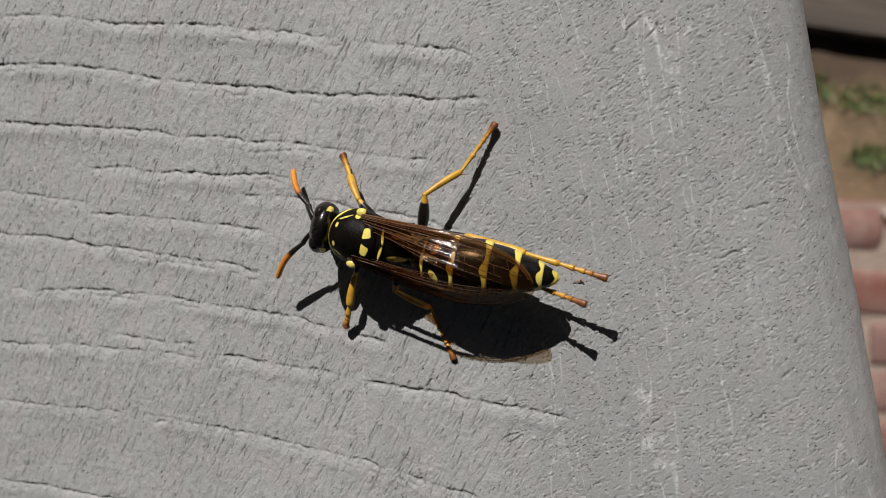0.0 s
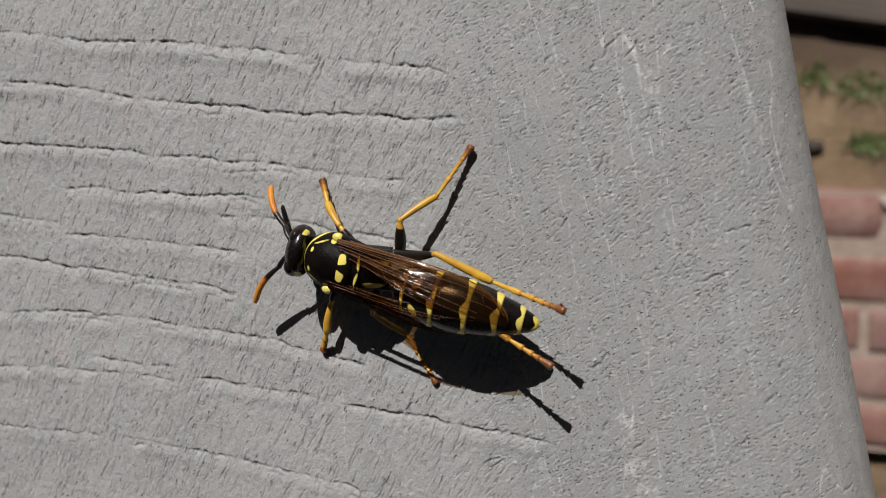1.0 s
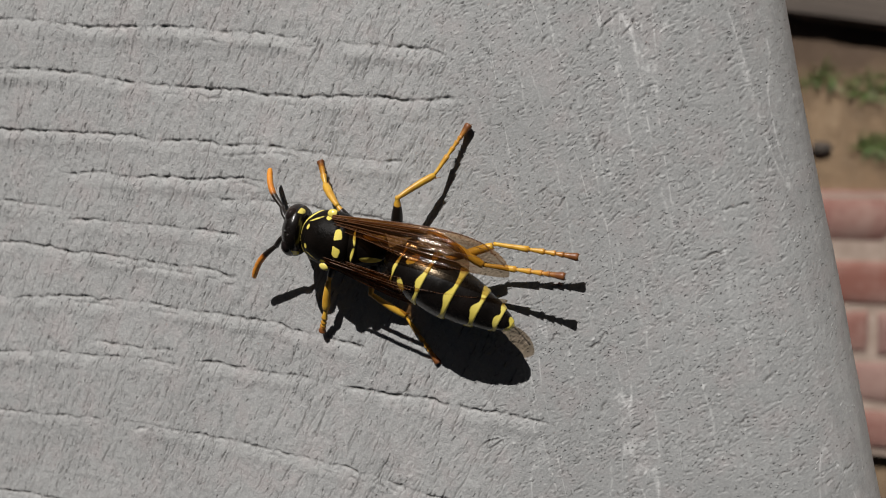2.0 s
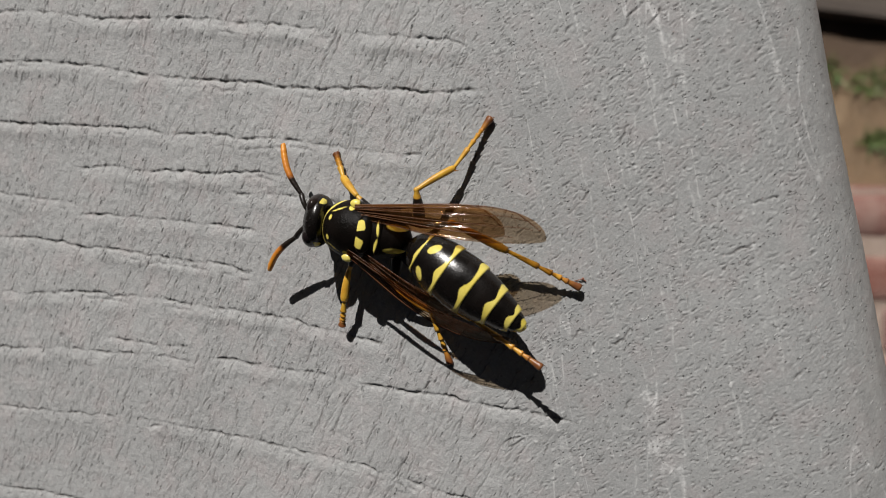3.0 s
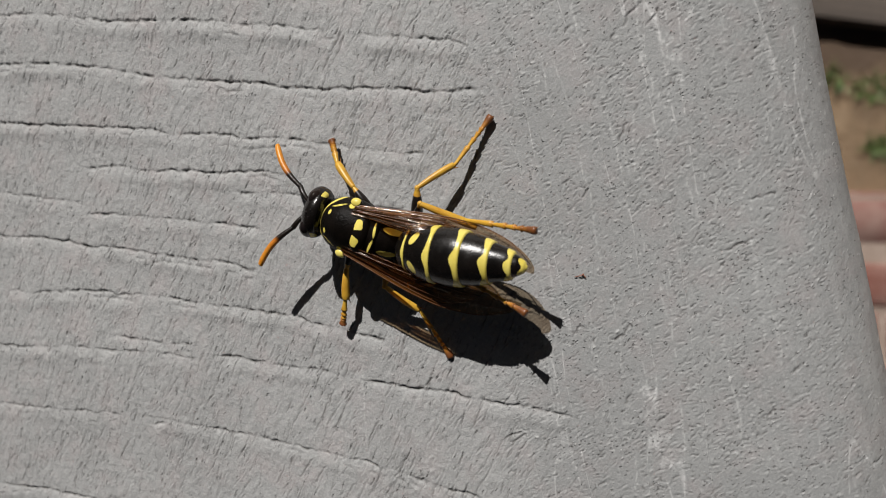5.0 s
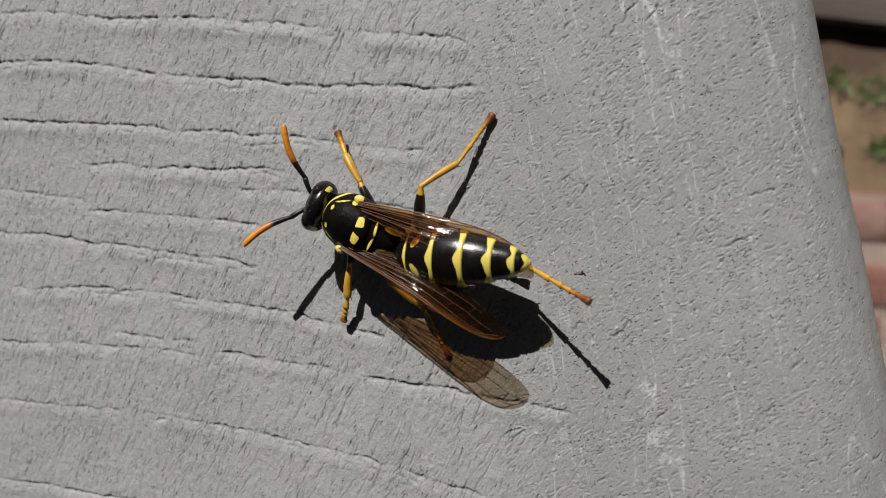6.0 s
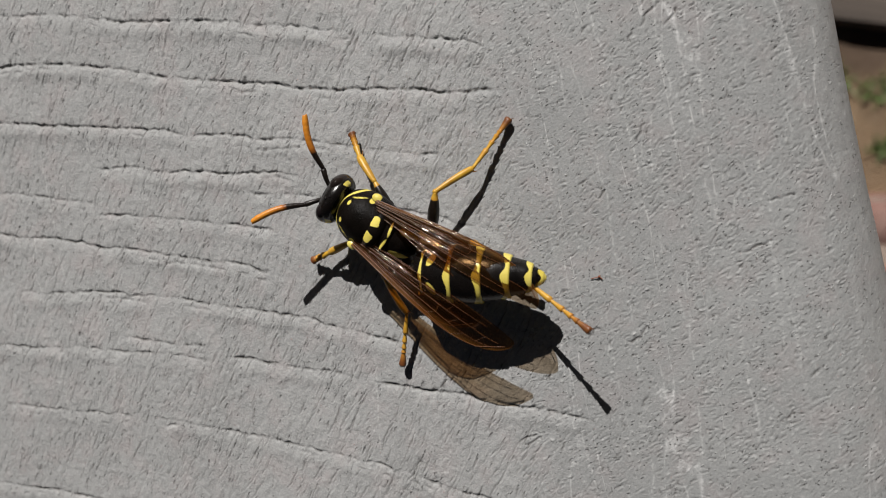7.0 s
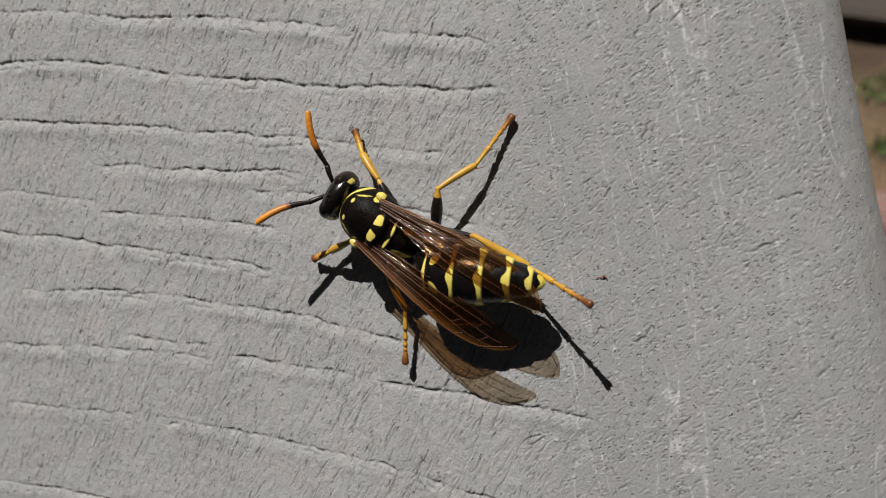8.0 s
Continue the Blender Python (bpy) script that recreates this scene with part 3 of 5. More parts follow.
def wing_material():
    n = Nodes("wing_membrane")
    out = n.t.nodes["Material Output"]
    streak = n.noise(1.0, 5, 0.65, n.mapped((110, 2600, 700)))
    pleat = n.noise(1.0, 2, 0.5, n.mapped((40, 1900, 400)))
    crumple = n.add("ShaderNodeTexVoronoi", feature="SMOOTH_F1")
    crumple.inputs["Scale"].default_value = 1.0
    n.link(n.mapped((1100, 2800, 1500), 12), crumple.inputs["Vector"])
    relief = n.bump(streak, 0.05 * MM, 0.9)
    relief = n.bump(pleat, 0.11 * MM, 1.0, relief)
    relief = n.bump(crumple.outputs["Distance"], 0.06 * MM, 0.5, relief)
    n.set(Base_Color=n.ramp(streak, (0.3, (0.46, 0.15, 0.018)), (0.7, (0.80, 0.35, 0.06))), Roughness=0.42, Specular_IOR_Level=0.4)
    clear = n.add("ShaderNodeBsdfTransparent")
    along = n.add("ShaderNodeSeparateXYZ")
    n.link(n.co, along.inputs[0])
    smoky = n.ramp(n.maths("MULTIPLY", along.outputs[0], -100.0), (0.42, grey(0)), (0.85, grey(0.97)))
    amber = n.ramp(streak, (0.3, (0.46, 0.31, 0.17)), (0.7, (0.72, 0.53, 0.33)))
    n.link(n.mix(smoky, amber, n.ramp(streak, (0.3, (0.40, 0.32, 0.23)), (0.7, (0.61, 0.50, 0.38)))), clear.inputs[0])
    film = n.add("ShaderNodeMixShader")
    thick = n.ramp(n.noise(1.0, 4, 0.6, n.mapped((160, 1300, 500))), (0.3, grey(0.005)), (0.7, grey(0.022)))
    lead = n.add("ShaderNodeAttribute", attribute_name="lead").outputs["Fac"]      # the thick front edge
    n.link(n.maths("ADD", n.mix(smoky, thick, n.mix(1.0, thick, grey(0.6), "MULTIPLY")), n.maths("MULTIPLY", lead, 0.12)), film.inputs[0])
    n.link(clear.outputs[0], film.inputs[1])
    n.link(n.b.outputs[0], film.inputs[2])
    gloss = n.add("ShaderNodeBsdfGlossy")
    gloss.inputs["Color"].default_value = (1.0, 0.88, 0.78, 1)
    gloss.inputs["Roughness"].default_value = 0.09
    n.link(relief, gloss.inputs["Normal"])
    mixer = n.add("ShaderNodeMixShader")
    mixer.inputs[0].default_value = 0.032
    n.link(film.outputs[0], mixer.inputs[1])
    n.link(gloss.outputs[0], mixer.inputs[2])
    n.link(mixer.outputs[0], out.inputs["Surface"])
    return n.m


def eye_material():
    n = Nodes("compound_eye")
    n.bump(n.noise(20000, 2), 0.004 * MM, 0.4)
    return n.set(Base_Color=n.ramp(n.noise(600, 3), (0.3, (0.006, 0.005, 0.006)), (0.7, (0.02, 0.014, 0.012))), Roughness=0.12, Specular_IOR_Level=0.4)


CUTICLE, EYE_BLACK, WING = cuticle_material("wasp_cuticle", 0.20, 0.32, 0.012, 0.50), eye_material(), wing_material()
MATT = cuticle_material("wasp_thorax_cuticle", 0.30, 0.45, 0.035, 0.06)
LIMB = limb_material("wasp_leg", (0.0, (0.010, 0.007, 0.005)), (0.22, (0.012, 0.008, 0.005)), (0.30, (0.52, 0.27, 0.035)), (0.5, (0.62, 0.37, 0.04)), (0.68, (0.50, 0.22, 0.03)), (1.0, (0.17, 0.06, 0.018)))
FEELER = limb_material("wasp_antenna", (0.0, (0.010, 0.007, 0.005)), (0.36, (0.014, 0.008, 0.005)), (0.46, (0.50, 0.17, 0.02)), (1.0, (0.70, 0.27, 0.025)))
VEIN = limb_material("wing_vein", (0.0, (0.11, 0.042, 0.013)), (1.0, (0.08, 0.032, 0.012)))


def smooth_at(keys, x):
    """Smooth reading of a short table of (x, a, b, ...) rows in rising x."""
    keys = np.array(keys, float)
    xs = keys[:, 0]
    i = int(np.clip(np.searchsorted(xs, x) - 1, 0, len(xs) - 2))
    p0, p1, p2, p3 = keys[max(i - 1, 0), 1:], keys[i, 1:], keys[i + 1, 1:], keys[min(i + 2, len(xs) - 1), 1:]
    f = (x - xs[i]) / (xs[i + 1] - xs[i])
    return 0.5 * (2 * p1 + (p2 - p0) * f + (2 * p0 - 5 * p1 + 4 * p2 - p3) * f * f + (3 * p1 - p0 - 3 * p2 + p3) * f ** 3)


def tube(name, rings, material, parent, tone, around=24, label="", caps=True):
    """A limb or body piece through rings of (centre, side axis, up axis, half width, half height); tone(x, y, z) marks its colour."""
    verts, faces = [], []
    for c, s, u, hw, hh in rings:
        for k in range(around):
            a = 2 * math.pi * k / around
            verts.append(Vector(c) + Vector(s) * (hw * math.sin(a)) + Vector(u) * (hh * math.cos(a)))
    n = len(rings)
    for i in range(n - 1):
        for k in range(around):
            k2 = (k + 1) % around
            faces.append((i * around + k, i * around + k2, (i + 1) * around + k2, (i + 1) * around + k))
    if caps:
        faces.append(tuple(range(around - 1, -1, -1)))
        faces.append(tuple((n - 1) * around + k for k in range(around)))
    me = mesh_of(name, [v * MM for v in verts], faces, material)
    at = me.attributes.new("tone", "FLOAT", "POINT")
    at.data.foreach_set("value", [float(tone(*v)) for v in verts])
    bm = bmesh.new()
    bm.from_mesh(me)
    bmesh.ops.recalc_face_normals(bm, faces=bm.faces)
    bm.to_mesh(me)
    bm.free()
    ob = new(name, me)
    ob.parent = parent
    return tagged(ob, label)


def ball(name, centre, radii, material, parent, tone=lambda x, y, z: 0, segs=32, turn=(0, 0, 0), label=""):
    rings = []
    m = pose(0, 0, 0, *turn).to_3x3()
    for i in range(segs // 2 + 1):
        a = math.pi * (i + 0.02 * (i == 0) - 0.02 * (i == segs // 2)) / (segs // 2)
        r = max(math.sin(a), 0.02)
        rings.append((Vector(centre) + m @ Vector((radii[0] * math.cos(a), 0, 0)), m @ Vector((0, 1, 0)), m @ Vector((0, 0, 1)), radii[1] * r, radii[2] * r))
    return tube(name, rings, material, parent, tone, segs, label)


def spike(ob, cones, tone):
    """Joins thin spines or claws, each from a place to a place, to a limb's mesh."""
    bm = bmesh.new()
    bm.from_mesh(ob.data)
    layer = bm.verts.layers.float.get("tone")
    for a, b, r in cones:
        a, b = Vector(a) * MM, Vector(b) * MM
        way = (b - a).normalized()
        s = way.orthogonal().normalized()
        t = way.cross(s)
        ring = [bm.verts.new(a + (s * math.cos(q) + t * math.sin(q)) * r * MM) for q in (0, 1.57, 3.14, 4.71)]
        tip = bm.verts.new(b)
        for v in (*ring, tip):
            v[layer] = tone
        for i in range(4):
            bm.faces.new((ring[i], ring[(i + 1) % 4], tip)).smooth = True
    bm.to_mesh(ob.data)
    bm.free()


AHEAD, SIDE, UP = Vector((1, 0, 0)), Vector((0, 1, 0)), Vector((0, 0, 1))
K = 1.08


def oval(x, y, cx, cy, rx, ry, turn=0.0):
    """Signed distance, roughly, to an oval mark: above zero inside."""
    c, s = math.cos(radians(turn)), math.sin(radians(turn))
    dx, dy = x - cx, y - cy
    u, v = c * dx + s * dy, -s * dx + c * dy
    return (1 - math.hypot(u / rx, v / ry)) * min(rx, ry)


def thorax_marks(x, y, z):
    if z < -0.35:
        return -0.3
    x, side = x / K, abs(y) / K
    best = -0.3
    front = 1.42 - 0.40 * side ** 2                                    # collar along the front rim
    if side < 1.50:
        best = max(best, 0.054 - abs(x - front) * (0.95 if side < 0.9 else 0.62))
    best = max(best, oval(x, side, 0.53, 1.0, 0.44, 0.045, -28))       # bars behind the collar
    best = max(best, oval(x, side, -0.16, 1.20, 0.16, 0.12, 10))       # beside the wing root
    best = max(best, oval(x, side, 0.86, 0.52, 0.10, 0.14, 15))        # spots on the back
    best = max(best, oval(x, side, -2.60, 0.62, 0.46, 0.16, 6))        # patches at the rear
    return best


def build_wasp():
    w = {}
    root = tagged(new("wasp"), "black and yellow paper wasp with amber wings and orange antennae", "wasp")
    w["wasp"] = root
    # thorax
    keys = [(-3.25, -0.25, 0.28, 0.28), (-3.0, -0.30, 0.66, 0.66), (-2.6, -0.24, 1.0, 0.98), (-2.0, -0.15, 1.2, 1.15), (-1.4, -0.06, 1.32, 1.26),
            (-0.7, 0.0, 1.48, 1.38), (0.1, 0.0, 1.54, 1.42), (0.8, -0.02, 1.36, 1.28), (1.25, -0.06, 1.08, 1.0), (1.5, -0.1, 0.66, 0.66), (1.58, -0.12, 0.3, 0.3)]
    rings = []
    for x in np.linspace(-3.25, 1.58, 110):
        zc, hw, hh = smooth_at(keys, x)
        rings.append(((x * K, 0, zc * K), SIDE, UP, max(hw, 0.1) * K, max(hh, 0.1) * K))
    thorax = tube("thorax", rings, MATT, root, thorax_marks, 72, "black thorax with yellow collar and spots")
    ball("scutellum", (-1.06 * K, 0, 1.02 * K), (0.52 * K, 1.02 * K, 0.40 * K), MATT, thorax,
         lambda x, y, z: min(oval(x / K, abs(y) / K, -1.0, 0.42, 0.32, 0.34), abs(y) / K - 0.20 + 0.35 * (x / K + 1.0), x / K + 1.28 - 0.35 * (abs(y) / K - 0.3)) if z > 0.9 else -0.3, 44)
    ball("metanotum", (-1.82 * K, 0, 0.80 * K), (0.24 * K, 0.98 * K, 0.34 * K), MATT, thorax,
         lambda x, y, z: oval(x / K, abs(y) / K, -1.90 + 0.20 * abs(y) / K, 0.46, 0.075, 0.38) if z > 0.7 else -0.3, 44)
    for s in (-1, 1):
        ball("tegula", (-0.28 * K, 1.42 * s * K, 0.72 * K), (0.36, 0.28, 0.24), CUTICLE, thorax, lambda x, y, z: oval(x / K, abs(y) / K, -0.24, 1.50, 0.28, 0.24), 24)
    tube("petiole", [((-3.0 - 1.4 * f, 0, -0.30 + 0.1 * f), SIDE, UP, 0.26 - 0.04 * math.sin(f * 3), 0.26 - 0.04 * math.sin(f * 3)) for f in np.linspace(0, 1, 10)], CUTICLE, root, lambda x, y, z: -0.3, 18)
    # head
    def head_tone(x, y, z):
        return max(oval(y, z, 1.29, 0.62, 0.17, 0.36), oval(y, z, -1.29, 0.62, 0.17, 0.36)) if x < 1.93 else -0.3
    keys = [(-0.62, 0.0, 1.10, 0.90), (-0.45, 0.0, 1.44, 1.16), (-0.1, -0.04, 1.62, 1.30), (0.3, -0.10, 1.50, 1.25), (0.66, -0.2, 1.20, 1.0), (0.88, -0.25, 0.74, 0.5)]
    rings = []
    for x in np.linspace(-0.62, 0.88, 40):
        zc, hw, hh = smooth_at(keys, x)
        rings.append(((2.14 + 0.92 * x, 0, zc), SIDE, UP, hw * 0.96, hh))
    head = tube("head", rings, CUTICLE, root, head_tone, 64, "glossy black head with small yellow spots behind the eyes")
    for s in (-1, 1):
        ball("compound_eye", (2.34, 0.90 * s, 0.0), (0.50, 0.70, 1.08), EYE_BLACK, head, turn=(0, 0, 10 * s))
        ball("mandible", (2.75, 0.38 * s, -1.15), (0.32, 0.2, 0.35), CUTICLE, head, lambda x, y, z: 0.1)
    for x, y in ((2.30, 0.0), (2.10, 0.22), (2.10, -0.22)):
        ball("ocellus", (x, y, 1.20), (0.09, 0.09, 0.09), EYE_BLACK, head, segs=16)
    ball("neck", (1.68, 0, -0.1), (0.35, 0.55, 0.5), CUTICLE, root, lambda x, y, z: -0.3)
    # antennae
    for name, s in (("antenna_right", -1), ("antenna_left", 1)):
        rings = []
        for i in range(12):
            f = i / 11
            rings.append(((1.05 * f, 0, 0.10 * math.sin(f * 3.1)), SIDE, UP, 0.12 + 0.05 * f, 0.12 + 0.05 * f))
        a = tube(name.split("_")[0], rings, FEELER, root, lambda x, y, z: 0.0, 16, "jointed antenna, black at the base and orange towards the tip")
        rings = []
        for i in range(77):
            f = i / 76
            joint = 0.010 * abs(math.sin(f * math.pi * 11))
            r = (0.115 + 0.080 * math.sin(min(1, f * 1.6 + 0.12) * math.pi / 2) - 0.05 * max(0, f - 0.9) * 10) + joint - 0.01
            rings.append(((1.05 + 3.25 * f, s * (-0.22) * math.sin(f * math.pi), 0.16 * math.sin(f * math.pi)), SIDE, UP, r, r))
        tube("flagellum", rings, FEELER, a, lambda x, y, z: np.clip((x - 1.05) / 3.25 * 1.15, 0, 1), 16)
        ball("pedicel", (1.06, 0, 0), (0.14, 0.13, 0.13), FEELER, a, segs=16)
        w[name] = a
    # abdomen: six overlapping rings
    keys = [(0, 0.0, 0.20), (0.25, 0.05, 0.62), (0.6, 0.12, 1.08), (1.1, 0.14, 1.38), (2.2, 0.20, 1.66), (3.4, 0.24, 1.76), (4.6, 0.22, 1.72), (5.8, 0.17, 1.52), (6.9, 0.10, 1.22), (7.8, 0.04, 0.94), (8.6, 0.0, 0.58), (8.95, -0.03, 0.34), (9.1, -0.05, 0.10)]
    abdomen = None
    w["tergites"] = []
    spans = [(0.0, 1.2, 0.16), (0.9, 3.1, 0.30), (2.6, 5.1, 0.34), (4.4, 6.8, 0.34), (6.2, 8.15, 0.28), (7.4, 9.1, 0.0)]
    for k, (x0, x1, thick) in enumerate(spans):
        rings = []
        count = 46
        for i in range(count):
            f = i / (count - 1)
            x = x0 + (x1 - x0) * f
            zc, hw = smooth_at(keys, x)
            tuck = 1 - 0.10 * (1 - f) ** 2 * (k > 0) + 0.012 * f
            if f == 1 and k < 5:
                tuck *= 0.96                                          # rolled hem
            rings.append(((-x, 0, zc), SIDE, UP, max(hw * 0.93, 0.06) * tuck, max(hw, 0.06) * 0.78 * tuck))

        def band(x, y, z, x1=x1, thick=thick, k=k):
            zc, hw = smooth_at(keys, min(-x, 9.09))
            th = math.atan2(y, z - zc)
            far = abs(th)
            wave = thick * (1 + 0.34 * math.cos(4.6 * th) + 0.08 * math.sin(9 * th + k)) * (1.0 if far < 2.0 else 0.6)
            best = wave - (x + x1) if thick else -0.3
            if k == 1:
                best = max(best, oval(-x, far * hw, 1.92, 1.08, 0.23, 0.52, -24))
            if k == 5:
                best = -x - 8.76 - 0.10 * math.cos(3 * th)             # yellow tip
            return best
        piece = tube("petiole_segment" if k == 0 else "tergite", rings, CUTICLE, root if k == 0 else abdomen, band, 84,
                     "abdomen of black rings edged with scalloped yellow bands" if k == 0 else "")
        if k == 0:
            piece.name = piece.data.name = "abdomen"
            abdomen = w["abdomen"] = piece
        else:
            w["tergites"].append((piece, 1.2 if k == 1 else (x0 + x1) / 2 if k < 5 else 9.1))
    # wings: folded lengthwise, rear pair shorter
    def wing(name, length, width, side, label, seed):
        nu, nv = 80, 36
        verts, faces = [], []

        def point(f, g, lift=0.0):
            half = 0.5 * width * (0.36 + 0.64 * math.sin(math.pi * 0.5 * min(1, f * 1.3)) ** 1.2)
            full = half
            if f > 0.62:
                half *= math.sqrt(max(0.0, 1 - ((f - 0.62) / 0.38) ** 2.4))
            y = side * (0.2 * (1 - f) - full + 0.40 * width * f - 0.62 * (full - half) + half * (1 - 2 * g))
            pleat = 0.10 * math.sin(g * 19 + seed) * math.sin(math.pi * min(1, f * 1.2 + 0.1)) + 0.03 * math.sin(g * 37 + f * 5)
            z = 0.90 * math.sin(math.pi * f ** 1.3) * (1 - 0.15 * g) + pleat * max(0, 1 - f) - 0.10 * g
            return Vector((-length * f, y, z + lift))
        for i in range(nu):
            for j in range(nv):
                verts.append(point(math.sin(0.5 * math.pi * i / (nu - 1)) ** 0.999, j / (nv - 1)) * MM)
        for i in range(nu - 1):
            for j in range(nv - 1):
                k = i * nv + j
                faces.append((k, k + 1, k + nv + 1, k + nv))
        me = mesh_of(name, verts, faces, WING)
        lead = me.attributes.new("lead", "FLOAT", "POINT")
        lead.data.foreach_set("value", [math.exp(-(j / (nv - 1) / 0.13) ** 2) for i in range(nu) for j in range(nv)])
        ob = new(name, me)
        ob.parent = root
        tagged(ob, label)
        lines = [[(0.0, 0.0), (0.3, 0.0), (0.6, 0.0), (0.85, 0.02), (0.97, 0.3)], [(0.0, 0.13), (0.3, 0.11), (0.55, 0.09), (0.70, 0.01)],
                 [(0.0, 0.30), (0.3, 0.30), (0.52, 0.30), (0.66, 0.26), (0.90, 0.16)], [(0.02, 0.50), (0.25, 0.50), (0.5, 0.52), (0.78, 0.52), (0.93, 0.42)],
                 [(0.04, 0.72), (0.30, 0.74), (0.56, 0.76), (0.84, 0.80)], [(0.0, 0.98), (0.5, 0.98), (0.85, 0.97)],
                 [(0.0, 0.21), (0.25, 0.20), (0.46, 0.20)], [(0.02, 0.62), (0.28, 0.63), (0.48, 0.63)],
                 [(0.54, 0.10), (0.58, 0.29), (0.57, 0.53)], [(0.66, 0.26), (0.70, 0.52)], [(0.71, 0.05), (0.76, 0.22)], [(0.78, 0.52), (0.80, 0.78)],
                 [(0.42, 0.51), (0.45, 0.75)], [(0.83, 0.20), (0.86, 0.46)], [(0.62, 0.53), (0.64, 0.77)], [(0.30, 0.74), (0.34, 0.97)]]
        for rank, line in enumerate(lines):
            vv, ff, pts = [], [], []
            for (a, b), (c, d) in zip(line[:-1], line[1:]):
                steps = max(3, int(abs(c - a) * 40))
                pts += [point(a + (c - a) * t / steps, b + (d - b) * t / steps, 0.012) for t in range(steps)]
            pts.append(point(*line[-1], 0.012))
            for i, p in enumerate(pts):
                way = (pts[min(i + 1, len(pts) - 1)] - pts[max(i - 1, 0)]).normalized()
                s = way.cross(UP).normalized()
                r = (0.044 if rank < 2 else 0.027 if rank < 5 else 0.016 if rank < 8 else 0.011) * (1 - 0.45 * i / len(pts))
                for dx, dz in ((1, 0), (0, 1), (-1, 0), (0, -1)):
                    vv.append((p + s * (r * dx) + UP * (r * dz)) * MM)
            for i in range(len(pts) - 1):
                for c in range(4):
                    ff.append((i * 4 + c, i * 4 + (c + 1) % 4, i * 4 + 4 + (c + 1) % 4, i * 4 + 4 + c))
            new("vein", mesh_of("vein", vv, ff, VEIN)).parent = ob
        return ob
    w["right_forewing"] = wing("forewing", 10.7, 1.95, -1, "narrow folded amber wing with brown veins", 0.3)
    w["left_forewing"] = wing("forewing", 10.7, 1.95, 1, "narrow folded amber wing with brown veins", 1.1)
    w["right_hindwing"] = wing("hindwing", 7.8, 1.9, -1, "smaller clear amber hind wing", 2.0)
    w["left_hindwing"] = wing("hindwing", 7.8, 1.9, 1, "smaller clear amber hind wing", 2.6)
    # legs
    sizes = {"front": (1.7, 1.9, 1.85, 0.29, 0.74), "mid": (2.2, 2.58, 3.6, 0.38, 0.78), "hind": (3.3, 3.45, 4.75, 0.32, 0.90)}
    hips = {"front": (-0.2, 1.2, -1.3), "mid": (-2.9, 1.15, -1.65), "hind": (-2.8, 1.0, -1.3)}
    roots = {"front": 0.5, "mid": -1.2, "hind": -2.0}
    for side in ("right", "left"):
        for place, (lf, lt, ls, fat, dark) in sizes.items():
            rings = []
            for i in range(34):
                f = i / 33
                r = fat * (0.50 + 0.50 * math.sin(math.pi * min(1, 0.12 + f * 0.95)) ** 0.8) * (1 - 0.22 * f)
                rings.append(((lf * f, 0, 0.10 * math.sin(math.pi * f)), SIDE, UP, r, r * 1.12))
            femur = tube("leg", rings, LIMB, root, lambda x, y, z: 0.0 if x / lf < dark - 0.05 else min(0.45, (x / lf - dark + 0.05) * 3.4), 22, "slender %s leg, black at the thigh and yellow below" % place)
            ball("trochanter", (0, 0, 0), (0.34, 0.30, 0.30), LIMB, femur, segs=20)
            sy = -1 if side == "right" else 1
            far = Vector(hips[place]) * 1.0
            far.y *= sy
            near = Vector((roots[place], 0.75 * sy, -1.0))
            way = (far - near).normalized()
            s1 = way.orthogonal().normalized()
            s2 = way.cross(s1)
            tube("coxa", [(near + (far - near) * f, s1, s2, 0.46 - 0.18 * f, 0.46 - 0.18 * f) for f in np.linspace(0, 1, 12)], LIMB, root, lambda x, y, z: 0.0, 20)
            ball("knee", (lf, 0, 0), (0.18, 0.165, 0.17), LIMB, femur, lambda x, y, z: 0.42, 18)
            rings = []
            for i in range(34):
                f = i / 33
                r = (0.17 + 0.10 * math.sin(math.pi * 0.5 * min(1, f * 1.25)) - 0.05 * max(0, f - 0.88) / 0.12) * (1.0 if place == "hind" else 0.78 if place == "mid" else 0.98)
                rings.append(((lt * f, 0, 0.05 * math.sin(math.pi * f)), SIDE, UP, r * 0.92, r))
            tibia = tube("tibia", rings, LIMB, femur, lambda x, y, z: 0.40 + 0.12 * x / lt, 20, "yellow shin with short spurs")
            spike(tibia, [((lt * 0.96, s * 0.12, -0.12), (lt * 0.96 + 0.45, s * 0.26, -0.26), 0.04) for s in (-1, 1)], 0.8)
            rings = []
            cuts = [0.0, 0.38, 0.54, 0.66, 0.74, 1.0] if place == "mid" else [0.0, 0.42, 0.60, 0.73, 0.82, 1.0]
            for c0, c1 in zip(cuts[:-1], cuts[1:]):
                for i in range(9):
                    g = i / 8
                    f = c0 + (c1 - c0) * (g * 0.985)
                    r = 0.105 - 0.02 * f + 0.085 * g ** 1.6 if c1 < 1 else 0.115 + (0.16 if place == 'mid' else 0.12) * g * (1 if g < 0.99 else 0.7)
                    r *= 1.2 if place == "front" else 1.0
                    rings.append(((ls * f, 0, 0), SIDE, UP, r * 1.05, r * 0.9))
            tarsus = tube("foot", rings, LIMB, femur, lambda x, y, z: 0.48 + 0.16 * (x / ls) + max(0, x / ls - 0.70) * 1.8 + max(0.07 * math.exp(-((x / ls - c) / 0.022) ** 2) for c in cuts[1:5]), 16, "five-jointed yellow foot with a brown tip")
